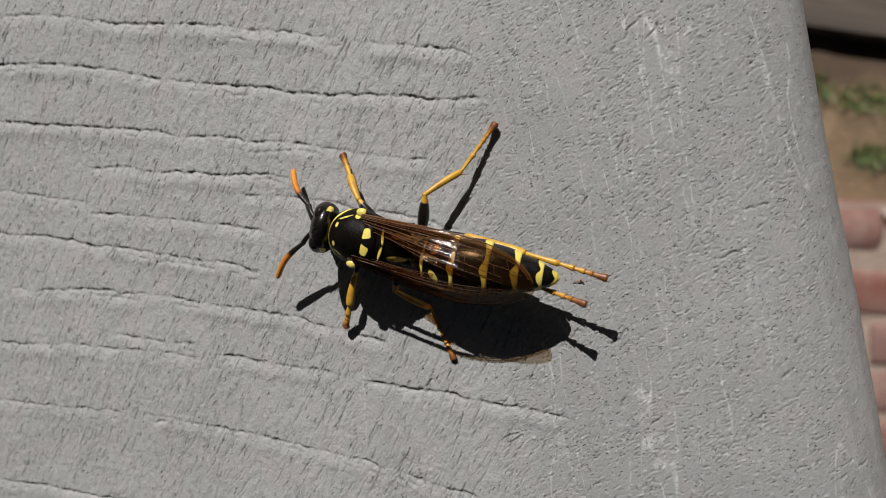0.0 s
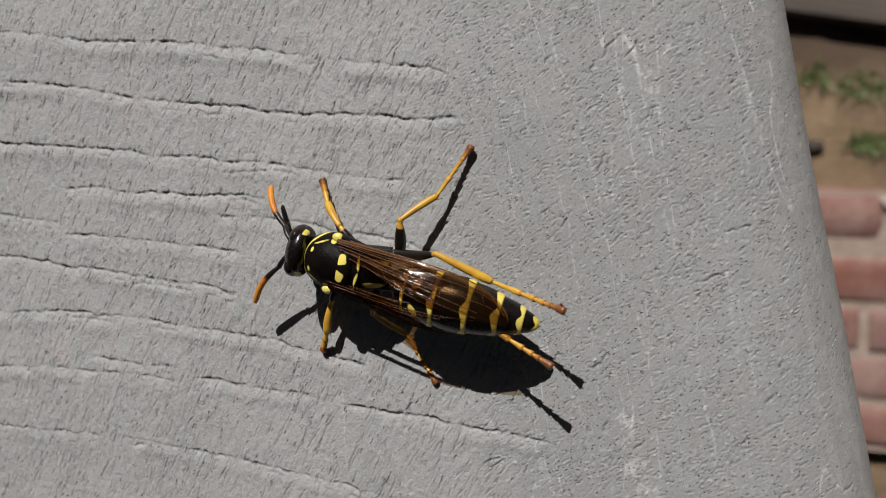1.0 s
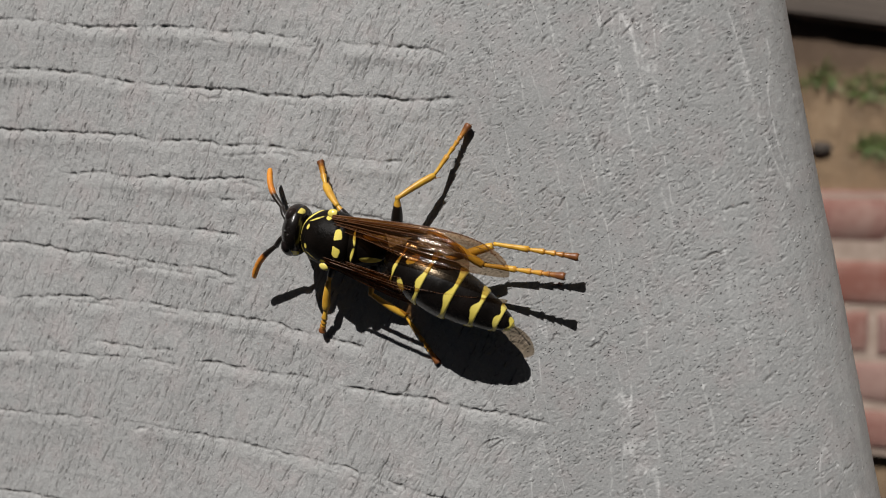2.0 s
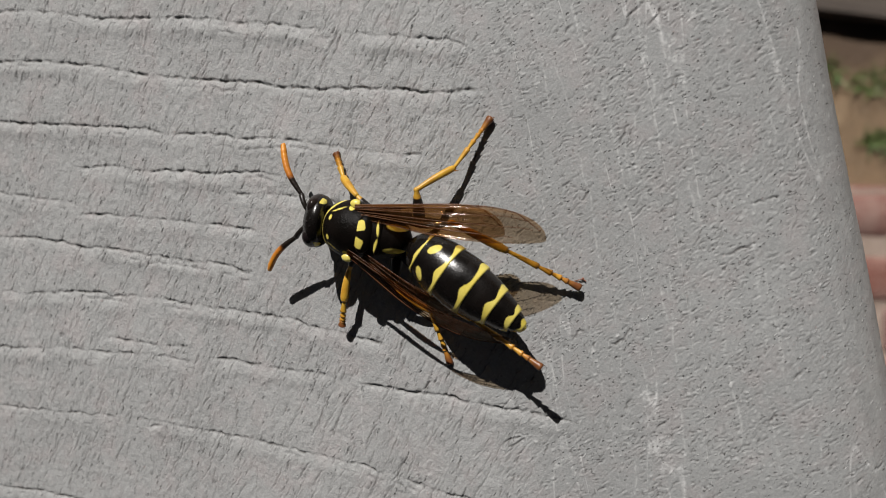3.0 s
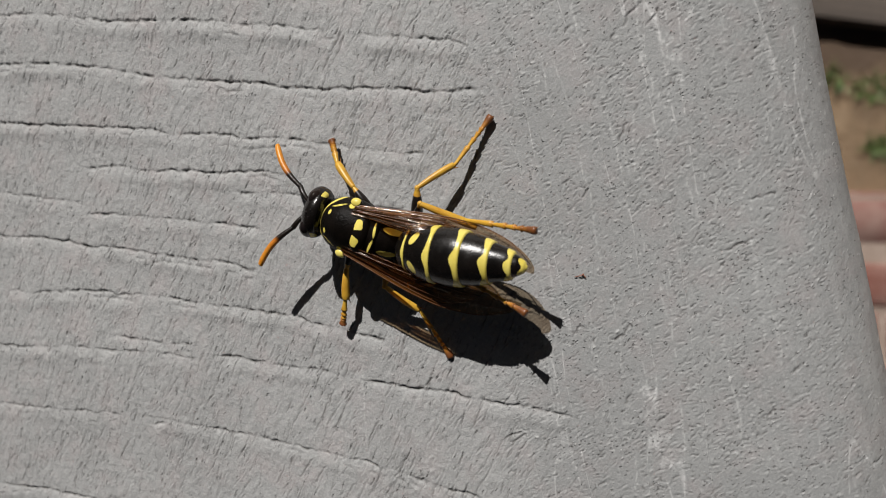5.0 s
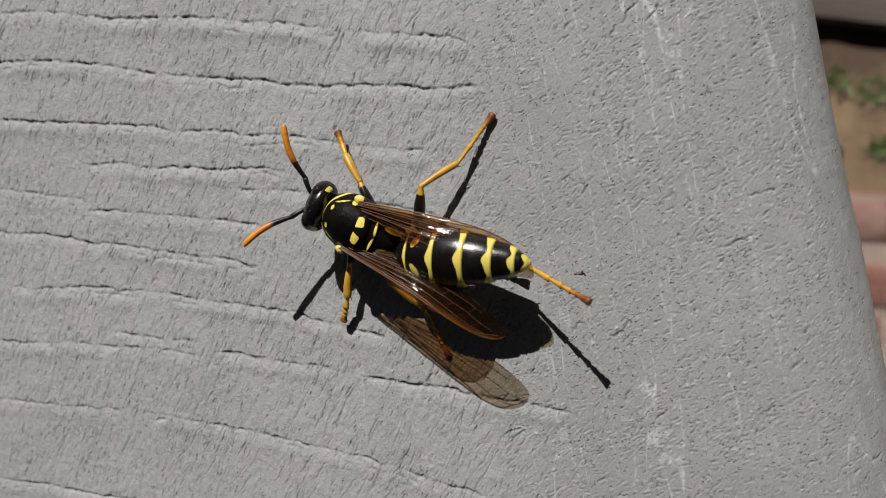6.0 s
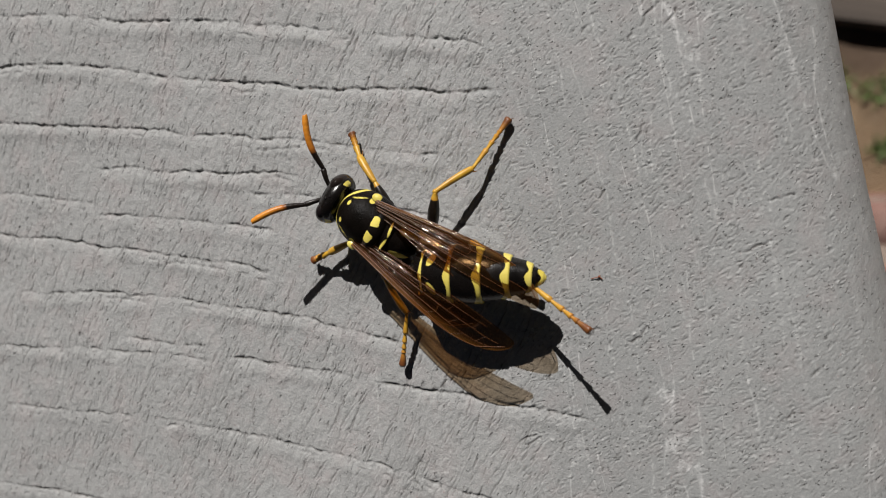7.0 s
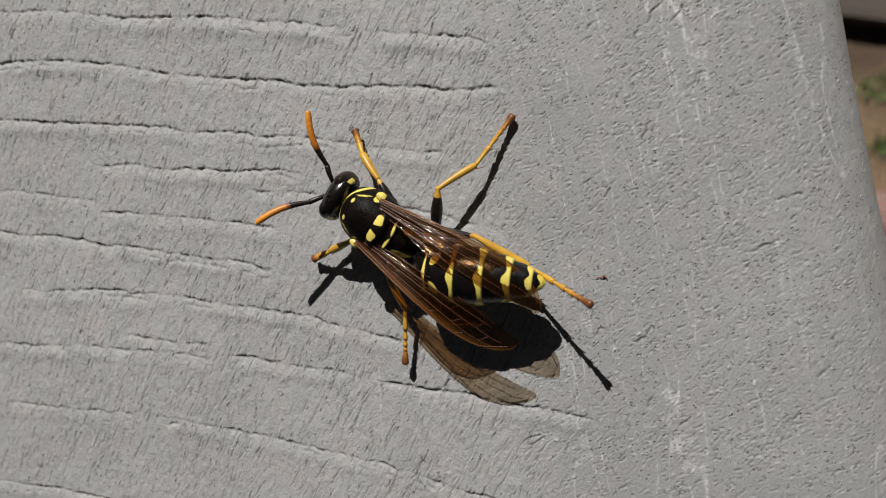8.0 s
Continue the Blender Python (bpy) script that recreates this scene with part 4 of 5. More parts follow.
            spike(tarsus, [((ls * 0.985, s * 0.10, 0), (ls * 0.985 + 0.22, s * 0.24, -0.10), 0.04) for s in (-1, 1)] +
                  [((ls * c, s * 0.11, -0.05), (ls * c + 0.14, s * 0.20, -0.12), 0.025) for c in cuts[1:5] for s in (-1, 1)], 0.95)
            w["%s_%s_femur" % (side, place)], w["%s_%s_tibia" % (side, place)], w["%s_%s_tarsus" % (side, place)] = femur, tibia, tarsus
    return w


WASP = build_wasp()


def debris():
    """A dry crumb with two twigs, stuck to the paint."""
    root = tagged(new("plant_crumb"), "tiny dry brown plant crumb stuck on the grey paint", "debris")
    root.location = board_point(8.45, -1.72, 0.04)
    root.scale = (0.72, 0.72, 0.72)
    crumb = limb_material("dry_plant", (0.0, (0.26, 0.10, 0.06)), (1.0, (0.32, 0.15, 0.08)))
    for name, a, b, r in (("twig", (-0.62, -0.12, 0.05), (0.1, 0.06, 0.12), 0.035), ("twig", (0.05, 0.08, 0.1), (0.32, -0.14, 0.1), 0.05), ("bud", (-0.02, 0.0, 0.08), (0.14, 0.16, 0.14), 0.085)):
        a, b = Vector(a), Vector(b)
        way = (b - a).normalized()
        s1 = way.orthogonal().normalized()
        tube(name, [(a + (b - a) * f, s1, way.cross(s1), r * (0.5 + math.sin(f * 3.1) * 0.5), r * (0.5 + math.sin(f * 3.1) * 0.5)) for f in np.linspace(0, 1, 7)], crumb, root, lambda x, y, z: x, 8)


debris()

# ---- the bricks below, last ----
brick_path()


# ---- what moves: seconds, millimetres and degrees ----
def keyed(ob, rows):
    walk(ob, [(t, mm_pose(*r)) for t, *r in rows])


def motions():
    walk(WASP['wasp'], [(t, pose(0, 0, RAIL) @ mm_pose(*r)) for t, *r in [
        (0, -4.49, 0.91, 3.00, 0.0, -0.0, 167.2),
        (0.5, -4.56, 0.92, 3.00, 0.0, -0.0, 168.3),
        (1, -4.44, 0.92, 3.00, 0.0, -0.0, 165.9),
        (1.5, -4.56, 1.00, 3.00, 0.0, -0.0, 167.8),
        (2.8, -4.48, 1.25, 3.00, 0.0, -0.0, 168.6),
        (3, -4.35, 1.31, 3.00, 0.0, -0.0, 168.4),
        (3.5, -4.55, 1.39, 3.00, 0.0, -0.0, 167.3),
        (4, -4.33, 1.50, 3.00, 0.0, -0.0, 164.5),
        (4.2, -4.44, 1.45, 3.00, 0.0, -0.0, 163.1),
        (5.3, -4.70, 1.22, 3.00, 0.0, -0.0, 159.2),
        (5.5, -4.70, 1.08, 3.00, 0.0, -0.0, 163.8),
        (6, -4.58, 1.34, 3.00, 0.0, -0.0, 155.5),
        (6.5, -4.51, 1.73, 3.00, 0.0, -0.0, 152.2),
        (7, -4.59, 1.81, 3.00, 0.0, -0.0, 148.4),
        (7.5, -4.46, 1.79, 3.00, 0.0, -0.0, 147.9),
        (8, -4.57, 1.83, 3.00, 0.0, -0.0, 146.9),
    ]])
    keyed(WASP['abdomen'], [
        (0, -3.43, 0.31, 0.17, 0.1, -1.1, 5.5),
        (0.5, -3.66, 0.37, 0.17, -0.0, -1.8, -1.9),
        (1, -3.71, 0.44, 0.17, 0.1, -1.8, 0.8),
        (1.5, -3.71, 0.40, 0.17, -0.0, -1.8, -2.2),
        (2.8, -3.44, -0.22, 0.17, -0.7, 3.1, -36.1),
        (3, -3.56, -0.07, 0.17, -0.5, 3.8, -23.4),
        (3.5, -3.53, -0.18, 0.17, -0.7, 4.1, -20.1),
        (4, -3.80, -0.01, 0.17, -0.1, 1.6, -4.4),
        (4.2, -3.13, -0.07, 0.17, -1.1, 6.3, -20.4),
        (5.3, -3.15, 0.55, 0.17, 1.9, 14.5, 22.0),
        (5.5, -2.75, 0.80, 0.17, 1.4, 18.5, 12.6),
        (6, -3.25, 0.45, 0.17, 2.3, 6.7, 21.6),
        (6.5, -3.55, 1.35, 0.17, 2.1, 3.5, 25.0),
        (7, -3.77, 1.21, 0.17, 2.2, 0.9, 30.1),
        (7.5, -3.33, 1.19, 0.17, 2.2, 0.9, 25.6),
        (8, -3.74, 1.05, 0.17, 2.2, 1.0, 28.2),
    ])
    stretch = [(0.0, 8.79), (0.5, 8.64), (1.0, 8.79), (1.5, 8.66), (2.8, 8.06), (3.0, 8.10), (3.5, 8.82), (4.0, 8.14), (4.2, 7.51), (5.3, 8.12), (5.5, 7.71), (6.0, 7.99), (6.5, 7.76), (7.0, 7.93), (7.5, 7.85), (8.0, 7.65)]
    for piece, middle in WASP['tergites']:
        keyed(piece, [(t, middle * (1 - s / 9.1), 0, 0, 0, 0, 0) for t, s in stretch])
    keyed(WASP['antenna_right'], [
        (0, 2.95, -0.45, 0.00, 0.5, 28.4, -37.9),
        (0.5, 2.95, -0.45, 0.00, -1.4, 30.9, -44.7),
        (1, 2.95, -0.45, 0.00, -0.2, 26.6, -40.7),
        (1.5, 2.95, -0.45, 0.00, -0.9, 28.7, -43.2),
        (2.8, 2.95, -0.45, 0.00, -1.1, 28.6, -44.1),
        (3, 2.95, -0.45, 0.00, -0.8, 5.8, -55.4),
        (3.5, 2.95, -0.45, 0.00, -0.6, 4.6, -55.9),
        (4, 2.95, -0.45, 0.00, -0.2, 0.8, -70.0),
        (4.2, 2.95, -0.45, 0.00, 0.1, -0.3, -62.2),
        (5.3, 2.95, -0.45, 0.00, 1.1, 15.2, -31.6),
        (5.5, 2.95, -0.45, 0.00, 0.1, -1.2, -47.4),
        (6, 2.95, -0.45, 0.00, 1.3, -14.7, -49.7),
        (6.5, 2.95, -0.45, 0.00, 1.5, -15.9, -50.3),
        (7, 2.95, -0.45, 0.00, 0.9, -15.2, -46.2),
        (7.5, 2.95, -0.45, 0.00, 0.4, -15.2, -43.1),
        (8, 2.95, -0.45, 0.00, 0.6, -15.4, -44.1),
    ])
    keyed(WASP['antenna_left'], [
        (0, 2.95, 0.45, 0.00, 2.3, 13.9, 58.7),
        (0.5, 2.95, 0.45, 0.00, 2.4, 14.6, 58.0),
        (1, 2.95, 0.45, 0.00, 2.5, 12.8, 62.0),
        (1.5, 2.95, 0.45, 0.00, 2.3, 13.9, 58.3),
        (2.8, 2.95, 0.45, 0.00, 2.9, 25.0, 52.6),
        (3, 2.95, 0.45, 0.00, 1.8, 14.4, 54.0),
        (3.5, 2.95, 0.45, 0.00, 1.4, 9.4, 56.8),
        (4, 2.95, 0.45, 0.00, 0.8, 11.5, 47.2),
        (4.2, 2.95, 0.45, 0.00, -1.5, -11.8, 53.7),
        (5.3, 2.95, 0.45, 0.00, 0.5, 2.3, 65.5),
        (5.5, 2.95, 0.45, 0.00, -1.1, -8.7, 54.2),
        (6, 2.95, 0.45, 0.00, -3.2, -21.2, 56.7),
        (6.5, 2.95, 0.45, 0.00, -1.6, -23.5, 47.5),
        (7, 2.95, 0.45, 0.00, -2.3, -23.7, 50.5),
        (7.5, 2.95, 0.45, 0.00, -2.8, -23.7, 52.9),
        (8, 2.95, 0.45, 0.00, -3.4, -23.7, 55.9),
    ])
    keyed(WASP['right_forewing'], [
        (0, -0.35, -1.30, 1.05, 28.0, -0.7, -4.2),
        (0.5, -0.35, -1.30, 1.05, 28.0, -0.7, -8.0),
        (1, -0.35, -1.30, 1.05, 28.0, -0.7, -5.9),
        (1.5, -0.35, -1.30, 1.05, 28.0, -0.7, -7.6),
        (2.15, -0.35, -1.30, 1.05, 22.0, 1.1, 1.8),
        (2.8, -0.35, -1.30, 1.05, 14.1, -5.2, 7.6),
        (3, -0.35, -1.30, 1.05, 14.1, -5.0, 6.5),
        (3.5, -0.35, -1.30, 1.05, 14.1, -5.2, 4.4),
        (4, -0.35, -1.30, 1.05, 10.0, 8.6, 0.5),
        (4.2, -0.35, -1.30, 1.05, 9.8, 4.8, -5.4),
        (4.75, -0.35, -1.30, 1.05, 38.9, -2.7, 0.7),
        (5.3, -0.35, -1.30, 1.05, 67.7, -12.2, 2.4),
        (5.5, -0.35, -1.30, 1.05, 68.1, -11.2, -1.4),
        (6, -0.35, -1.30, 1.05, 28.0, -2.7, 6.6),
        (6.5, -0.35, -1.30, 1.05, 28.0, -2.7, 1.2),
        (7, -0.35, -1.30, 1.05, 28.0, -2.7, 3.5),
        (7.5, -0.35, -1.30, 1.05, 28.0, -2.7, 1.4),
        (8, -0.35, -1.30, 1.05, 28.0, -2.7, 3.2),
    ])
    keyed(WASP['left_forewing'], [
        (0, -0.35, 1.30, 1.05, -54.8, -6.4, 1.8),
        (0.5, -0.35, 1.30, 1.05, -54.6, -6.8, -0.5),
        (1, -0.35, 1.30, 1.05, -54.8, -6.2, 1.5),
        (1.5, -0.35, 1.30, 1.05, -54.7, -5.9, -0.3),
        (2.8, -0.35, 1.30, 1.05, -53.4, -10.3, -11.5),
        (3, -0.35, 1.30, 1.05, -56.3, -9.6, -18.0),
        (3.5, -0.35, 1.30, 1.05, -48.7, -9.8, -9.4),
        (4, -0.35, 1.30, 1.05, -16.1, 12.9, -9.6),
        (4.2, -0.35, 1.30, 1.05, -44.4, -4.0, -13.4),
        (5.3, -0.35, 1.30, 1.05, -34.0, -10.4, 1.7),
        (5.5, -0.35, 1.30, 1.05, -34.0, -9.9, -2.6),
        (6, -0.35, 1.30, 1.05, 36.0, 1.7, -5.1),
        (6.5, -0.35, 1.30, 1.05, 46.0, 3.0, -7.4),
        (7, -0.35, 1.30, 1.05, -7.9, -3.7, -4.2),
        (7.5, -0.35, 1.30, 1.05, -7.8, -4.0, -5.6),
        (8, -0.35, 1.30, 1.05, -7.9, -3.8, -3.0),
    ])
    keyed(WASP['right_hindwing'], [
        (0, -0.95, -1.30, 0.65, 25.0, 1.5, -7.7),
        (0.5, -0.95, -1.30, 0.65, 25.0, 1.5, -11.5),
        (1, -0.95, -1.30, 0.65, 25.0, 1.5, -9.4),
        (1.5, -0.95, -1.30, 0.65, 25.0, 1.5, -11.1),
        (2.15, -0.95, -1.30, 0.65, 18.0, -0.7, 0.3),
        (2.8, -0.95, -1.30, 0.65, 10.0, -5.9, 8.7),
        (3, -0.95, -1.30, 0.65, 10.0, -5.7, 7.5),
        (3.5, -0.95, -1.30, 0.65, 10.0, -5.9, 5.4),
        (4, -0.95, -1.30, 0.65, 9.8, 6.9, -3.0),
        (4.2, -0.95, -1.30, 0.65, 4.8, 1.4, -19.4),
        (4.75, -0.95, -1.30, 0.65, 36.9, -3.7, -8.1),
        (5.3, -0.95, -1.30, 0.65, 68.1, -13.9, -1.1),
        (5.5, -0.95, -1.30, 0.65, 68.6, -12.8, -4.9),
        (6, -0.95, -1.30, 0.65, 25.0, 0.5, 3.1),
        (6.5, -0.95, -1.30, 0.65, 25.0, 0.5, -2.3),
        (7, -0.95, -1.30, 0.65, 25.0, 0.5, 0.0),
        (7.5, -0.95, -1.30, 0.65, 25.0, 0.5, -2.1),
        (8, -0.95, -1.30, 0.65, 25.0, 0.5, -0.3),
    ])
    keyed(WASP['left_hindwing'], [
        (0, -0.95, 1.30, 0.65, -54.9, -8.1, 5.2),
        (0.5, -0.95, 1.30, 0.65, -54.8, -8.5, 2.9),
        (1, -0.95, 1.30, 0.65, -54.9, -7.9, 5.0),
        (1.5, -0.95, 1.30, 0.65, -54.8, -7.6, 3.2),
        (2.8, -0.95, 1.30, 0.65, -53.5, -12.2, -8.1),
        (3, -0.95, 1.30, 0.65, -53.4, -11.5, -15.5),
        (3.5, -0.95, 1.30, 0.65, -48.8, -11.6, -6.0),
        (4, -0.95, 1.30, 0.65, -11.0, 11.2, -9.8),
        (4.2, -0.95, 1.30, 0.65, -39.3, -5.8, -10.0),
        (5.3, -0.95, 1.30, 0.65, -36.0, -12.1, 0.2),
        (5.5, -0.95, 1.30, 0.65, -36.0, -11.6, -4.1),
        (6, -0.95, 1.30, 0.65, 25.0, -0.1, -6.6),
        (6.5, -0.95, 1.30, 0.65, 27.0, 1.3, -8.9),
        (7, -0.95, 1.30, 0.65, -10.0, -5.5, -5.7),
        (7.5, -0.95, 1.30, 0.65, -9.9, -5.8, -7.1),
        (8, -0.95, 1.30, 0.65, -10.0, -5.5, -4.5),
    ])
    keyed(WASP['right_front_femur'], [
        (0, -0.48, -1.06, -1.33, 5.7, -7.8, -37.7),
        (0.5, -0.59, -0.91, -1.36, 6.9, -9.0, -45.7),
        (1, -0.70, -0.86, -1.39, 6.0, -9.9, -40.2),
        (1.5, -0.77, -0.78, -1.42, 6.3, -10.9, -42.0),
        (2.8, -0.85, -0.76, -1.45, 5.6, -11.7, -38.6),
        (3, -0.76, -0.85, -1.41, 5.3, -10.4, -37.0),
        (3.5, -0.92, -0.60, -1.52, 6.9, -14.3, -44.2),
        (4, -0.96, -0.87, -1.46, 2.7, -12.2, -26.2),
        (4.2, -0.96, -0.90, -1.46, 2.4, -12.1, -24.7),
        (5.3, -0.29, -1.21, -1.30, 5.8, -6.7, -45.5),
        (5.5, -0.39, -1.04, -1.33, 7.8, -7.6, -61.0),
        (6, -0.38, -1.13, -1.31, 5.1, -7.2, -40.3),
        (6.5, -0.30, -1.20, -1.30, 3.9, -6.8, -31.0),
        (7, -0.42, -1.13, -1.32, 3.6, -7.4, -28.4),
        (7.5, -0.50, -1.13, -1.33, 2.3, -7.7, -18.7),
        (8, -0.37, -1.16, -1.31, 3.4, -7.1, -27.1),
    ])
    keyed(WASP['right_front_tibia'], [
        (0, 1.70, 0.00, 0.00, -27.2, 35.9, -12.0),
        (0.5, 1.70, 0.00, 0.00, -19.7, 43.7, 7.6),
        (1, 1.70, 0.00, 0.00, -19.9, 38.6, 1.7),
        (1.5, 1.70, 0.00, 0.00, -20.8, 39.7, 1.9),
        (2.8, 1.70, 0.00, 0.00, -16.0, 46.9, 5.4),
        (3, 1.70, 0.00, 0.00, -15.3, 43.8, 5.2),
        (3.5, 1.70, 0.00, 0.00, -14.7, 44.4, 11.8),
        (4, 1.70, 0.00, 0.00, -15.3, 40.9, -6.2),
        (4.2, 1.70, 0.00, 0.00, -12.9, 42.6, -4.1),
        (5.3, 1.70, 0.00, 0.00, -17.5, 16.3, 7.9),
        (5.5, 1.70, 0.00, 0.00, -18.6, 13.7, 16.6),
        (6, 1.70, 0.00, 0.00, -16.6, 18.3, 5.3),
        (6.5, 1.70, 0.00, 0.00, -14.5, 23.3, 2.2),
        (7, 1.70, 0.00, 0.00, -12.1, 22.7, 5.6),
        (7.5, 1.70, 0.00, 0.00, -13.3, 18.5, -7.4),
        (8, 1.70, 0.00, 0.00, -11.3, 22.5, 6.9),
    ])
    keyed(WASP['right_front_tarsus'], [
        (0, 3.21, -0.32, -1.11, -27.0, 35.8, -11.7),
        (0.5, 3.06, 0.18, -1.31, -32.5, 32.0, -13.2),
        (1, 3.18, 0.04, -1.18, -30.0, 38.3, -14.2),
        (1.5, 3.16, 0.05, -1.21, -31.8, 39.1, -15.0),
        (2.8, 2.99, 0.12, -1.39, -33.4, 33.1, -20.9),
        (3, 3.07, 0.12, -1.31, -30.8, 33.8, -18.5),
        (3.5, 3.03, 0.28, -1.33, -31.7, 42.3, -11.9),
        (4, 3.13, -0.16, -1.24, -24.3, 40.1, -19.0),
        (4.2, 3.09, -0.10, -1.29, -26.5, 37.7, -24.0),
        (5.3, 3.51, 0.25, -0.53, -24.4, 32.1, -0.5),
        (5.5, 3.47, 0.53, -0.45, -27.7, 28.4, 7.7),
        (6, 3.50, 0.17, -0.60, -19.9, 33.2, 2.8),
        (6.5, 3.44, 0.07, -0.75, -18.3, 34.0, -3.5),
        (7, 3.44, 0.17, -0.73, -16.6, 33.1, -2.8),
        (7.5, 3.49, -0.23, -0.60, -16.5, 31.5, -12.4),
        (8, 3.44, 0.21, -0.73, -16.1, 33.7, -3.2),
    ])
    keyed(WASP['right_mid_femur'], [
        (0, -3.35, -1.32, -1.65, 29.5, -25.4, -90.1),
        (0.5, -3.35, -1.21, -1.69, 30.1, -26.8, -91.7),
        (1, -3.35, -1.25, -1.67, 27.5, -26.3, -85.8),
        (1.5, -3.35, -1.21, -1.69, 30.4, -26.9, -92.3),
        (2.8, -3.35, -0.98, -1.83, 28.8, -30.9, -89.0),
        (3, -3.37, -0.99, -1.82, 26.2, -30.8, -83.9),
        (3.5, -3.36, -1.00, -1.82, 28.0, -30.5, -87.4),
        (4, -3.38, -1.04, -1.80, 23.7, -29.9, -78.8),
        (4.2, -3.37, -1.05, -1.79, 25.1, -29.6, -81.8),
        (5.3, -3.30, -1.47, -1.58, 24.5, -23.6, -80.3),
        (5.5, -3.35, -1.28, -1.66, 27.8, -25.9, -88.2),
        (6, -3.29, -1.53, -1.56, 23.9, -23.0, -78.9),
        (6.5, -3.31, -1.36, -1.63, 22.1, -24.9, -74.3),
        (7, -3.27, -1.46, -1.58, 21.0, -23.6, -71.7),
        (7.5, -3.21, -1.57, -1.54, 19.7, -22.4, -68.4),
        (8, -3.21, -1.55, -1.54, 19.6, -22.6, -68.2),
    ])
    keyed(WASP['right_mid_tibia'], [
        (0, 2.20, 0.00, 0.00, -95.6, 17.5, -63.9),
        (0.5, 2.20, 0.00, 0.00, -97.4, 16.0, -63.8),
        (1, 2.20, 0.00, 0.00, -94.4, 18.4, -66.7),
        (1.5, 2.20, 0.00, 0.00, -98.4, 17.5, -65.5),
        (2.8, 2.20, 0.00, 0.00, -100.1, 19.2, -69.7),
        (3, 2.20, 0.00, 0.00, -98.7, 17.3, -75.3),
        (3.5, 2.20, 0.00, 0.00, -98.9, 16.3, -69.4),
        (4, 2.20, 0.00, 0.00, -95.1, 20.0, -74.8),
        (4.2, 2.20, 0.00, 0.00, -94.1, 20.4, -67.6),
        (5.3, 2.20, 0.00, 0.00, -88.3, 18.9, -64.1),
        (5.5, 2.20, 0.00, 0.00, -93.5, 18.2, -61.3),
        (6, 2.20, 0.00, 0.00, -86.4, 23.5, -62.4),
        (6.5, 2.20, 0.00, 0.00, -84.8, 21.5, -62.5),
        (7, 2.20, 0.00, 0.00, -81.8, 21.6, -60.6),
        (7.5, 2.20, 0.00, 0.00, -80.1, 21.3, -63.4),
        (8, 2.20, 0.00, 0.00, -79.1, 20.9, -60.7),
    ])
    keyed(WASP['right_mid_tarsus'], [
        (0, 3.28, -2.21, -0.77, -87.6, 20.1, -39.4),
        (0.5, 3.30, -2.23, -0.71, -89.7, 21.8, -41.5),
        (1, 3.17, -2.25, -0.81, -86.5, 20.3, -42.0),
        (1.5, 3.22, -2.24, -0.78, -89.3, 23.0, -39.3),
        (2.8, 3.05, -2.29, -0.85, -92.1, 23.4, -47.7),
        (3, 2.83, -2.38, -0.77, -90.2, 22.1, -50.4),
        (3.5, 3.07, -2.32, -0.72, -91.5, 23.5, -49.0),
        (4, 2.83, -2.34, -0.88, -86.8, 21.8, -50.1),
        (4.2, 3.12, -2.24, -0.90, -87.2, 24.5, -47.3),
        (5.3, 3.26, -2.20, -0.83, -81.1, 20.7, -40.1),
        (5.5, 3.38, -2.15, -0.80, -86.1, 23.2, -39.7),
        (6, 3.29, -2.10, -1.03, -78.8, 22.7, -36.7),
        (6.5, 3.31, -2.13, -0.94, -78.0, 26.2, -39.0),
        (7, 3.38, -2.09, -0.95, -75.4, 25.7, -37.4),
        (7.5, 3.28, -2.15, -0.94, -73.1, 24.0, -37.2),
        (8, 3.38, -2.10, -0.92, -73.5, 24.6, -38.4),
    ])
    keyed(WASP['right_hind_femur'], [
        (0, -3.34, -1.10, -0.97, 102.2, -9.9, -171.2),
        (0.5, -3.70, -1.09, -0.86, 104.4, -8.0, -177.7),
        (1, -3.22, -1.14, -1.08, 98.2, -26.6, -161.7),
        (1.5, -3.19, -1.10, -1.09, 99.9, -26.9, -165.3),
        (2.8, -3.08, -1.06, -1.19, 101.0, -21.1, -168.2),
        (3, -2.77, -1.00, -1.31, 101.5, -23.4, -169.4),
        (3.5, -1.86, -0.24, -1.76, 89.4, -11.5, -138.6),
        (3.75, -3.22, -0.36, -1.81, 57.9, -37.1, -81.8),
        (4, -4.37, -0.29, -1.92, 28.3, -19.9, -24.3),
        (4.2, -3.96, -0.16, -2.33, 33.8, -35.8, -36.0),
        (4.75, -3.17, -0.41, -2.00, 71.4, -49.0, -89.2),
        (5.3, -2.39, -0.67, -1.66, 107.4, -34.3, -141.0),
        (5.5, -1.97, -0.61, -1.76, 115.9, -22.5, -157.0),
        (6, -3.71, -1.30, -1.02, 117.9, -16.2, -162.1),
        (6.5, -2.84, -1.01, -1.28, 117.9, -21.0, -162.1),
        (7, -3.26, -1.16, -1.14, 117.3, -18.3, -160.4),
        (7.5, -3.09, -1.09, -1.20, 118.3, -19.4, -163.3),
        (8, -3.01, -1.10, -1.22, 115.0, -19.8, -153.5),
    ])
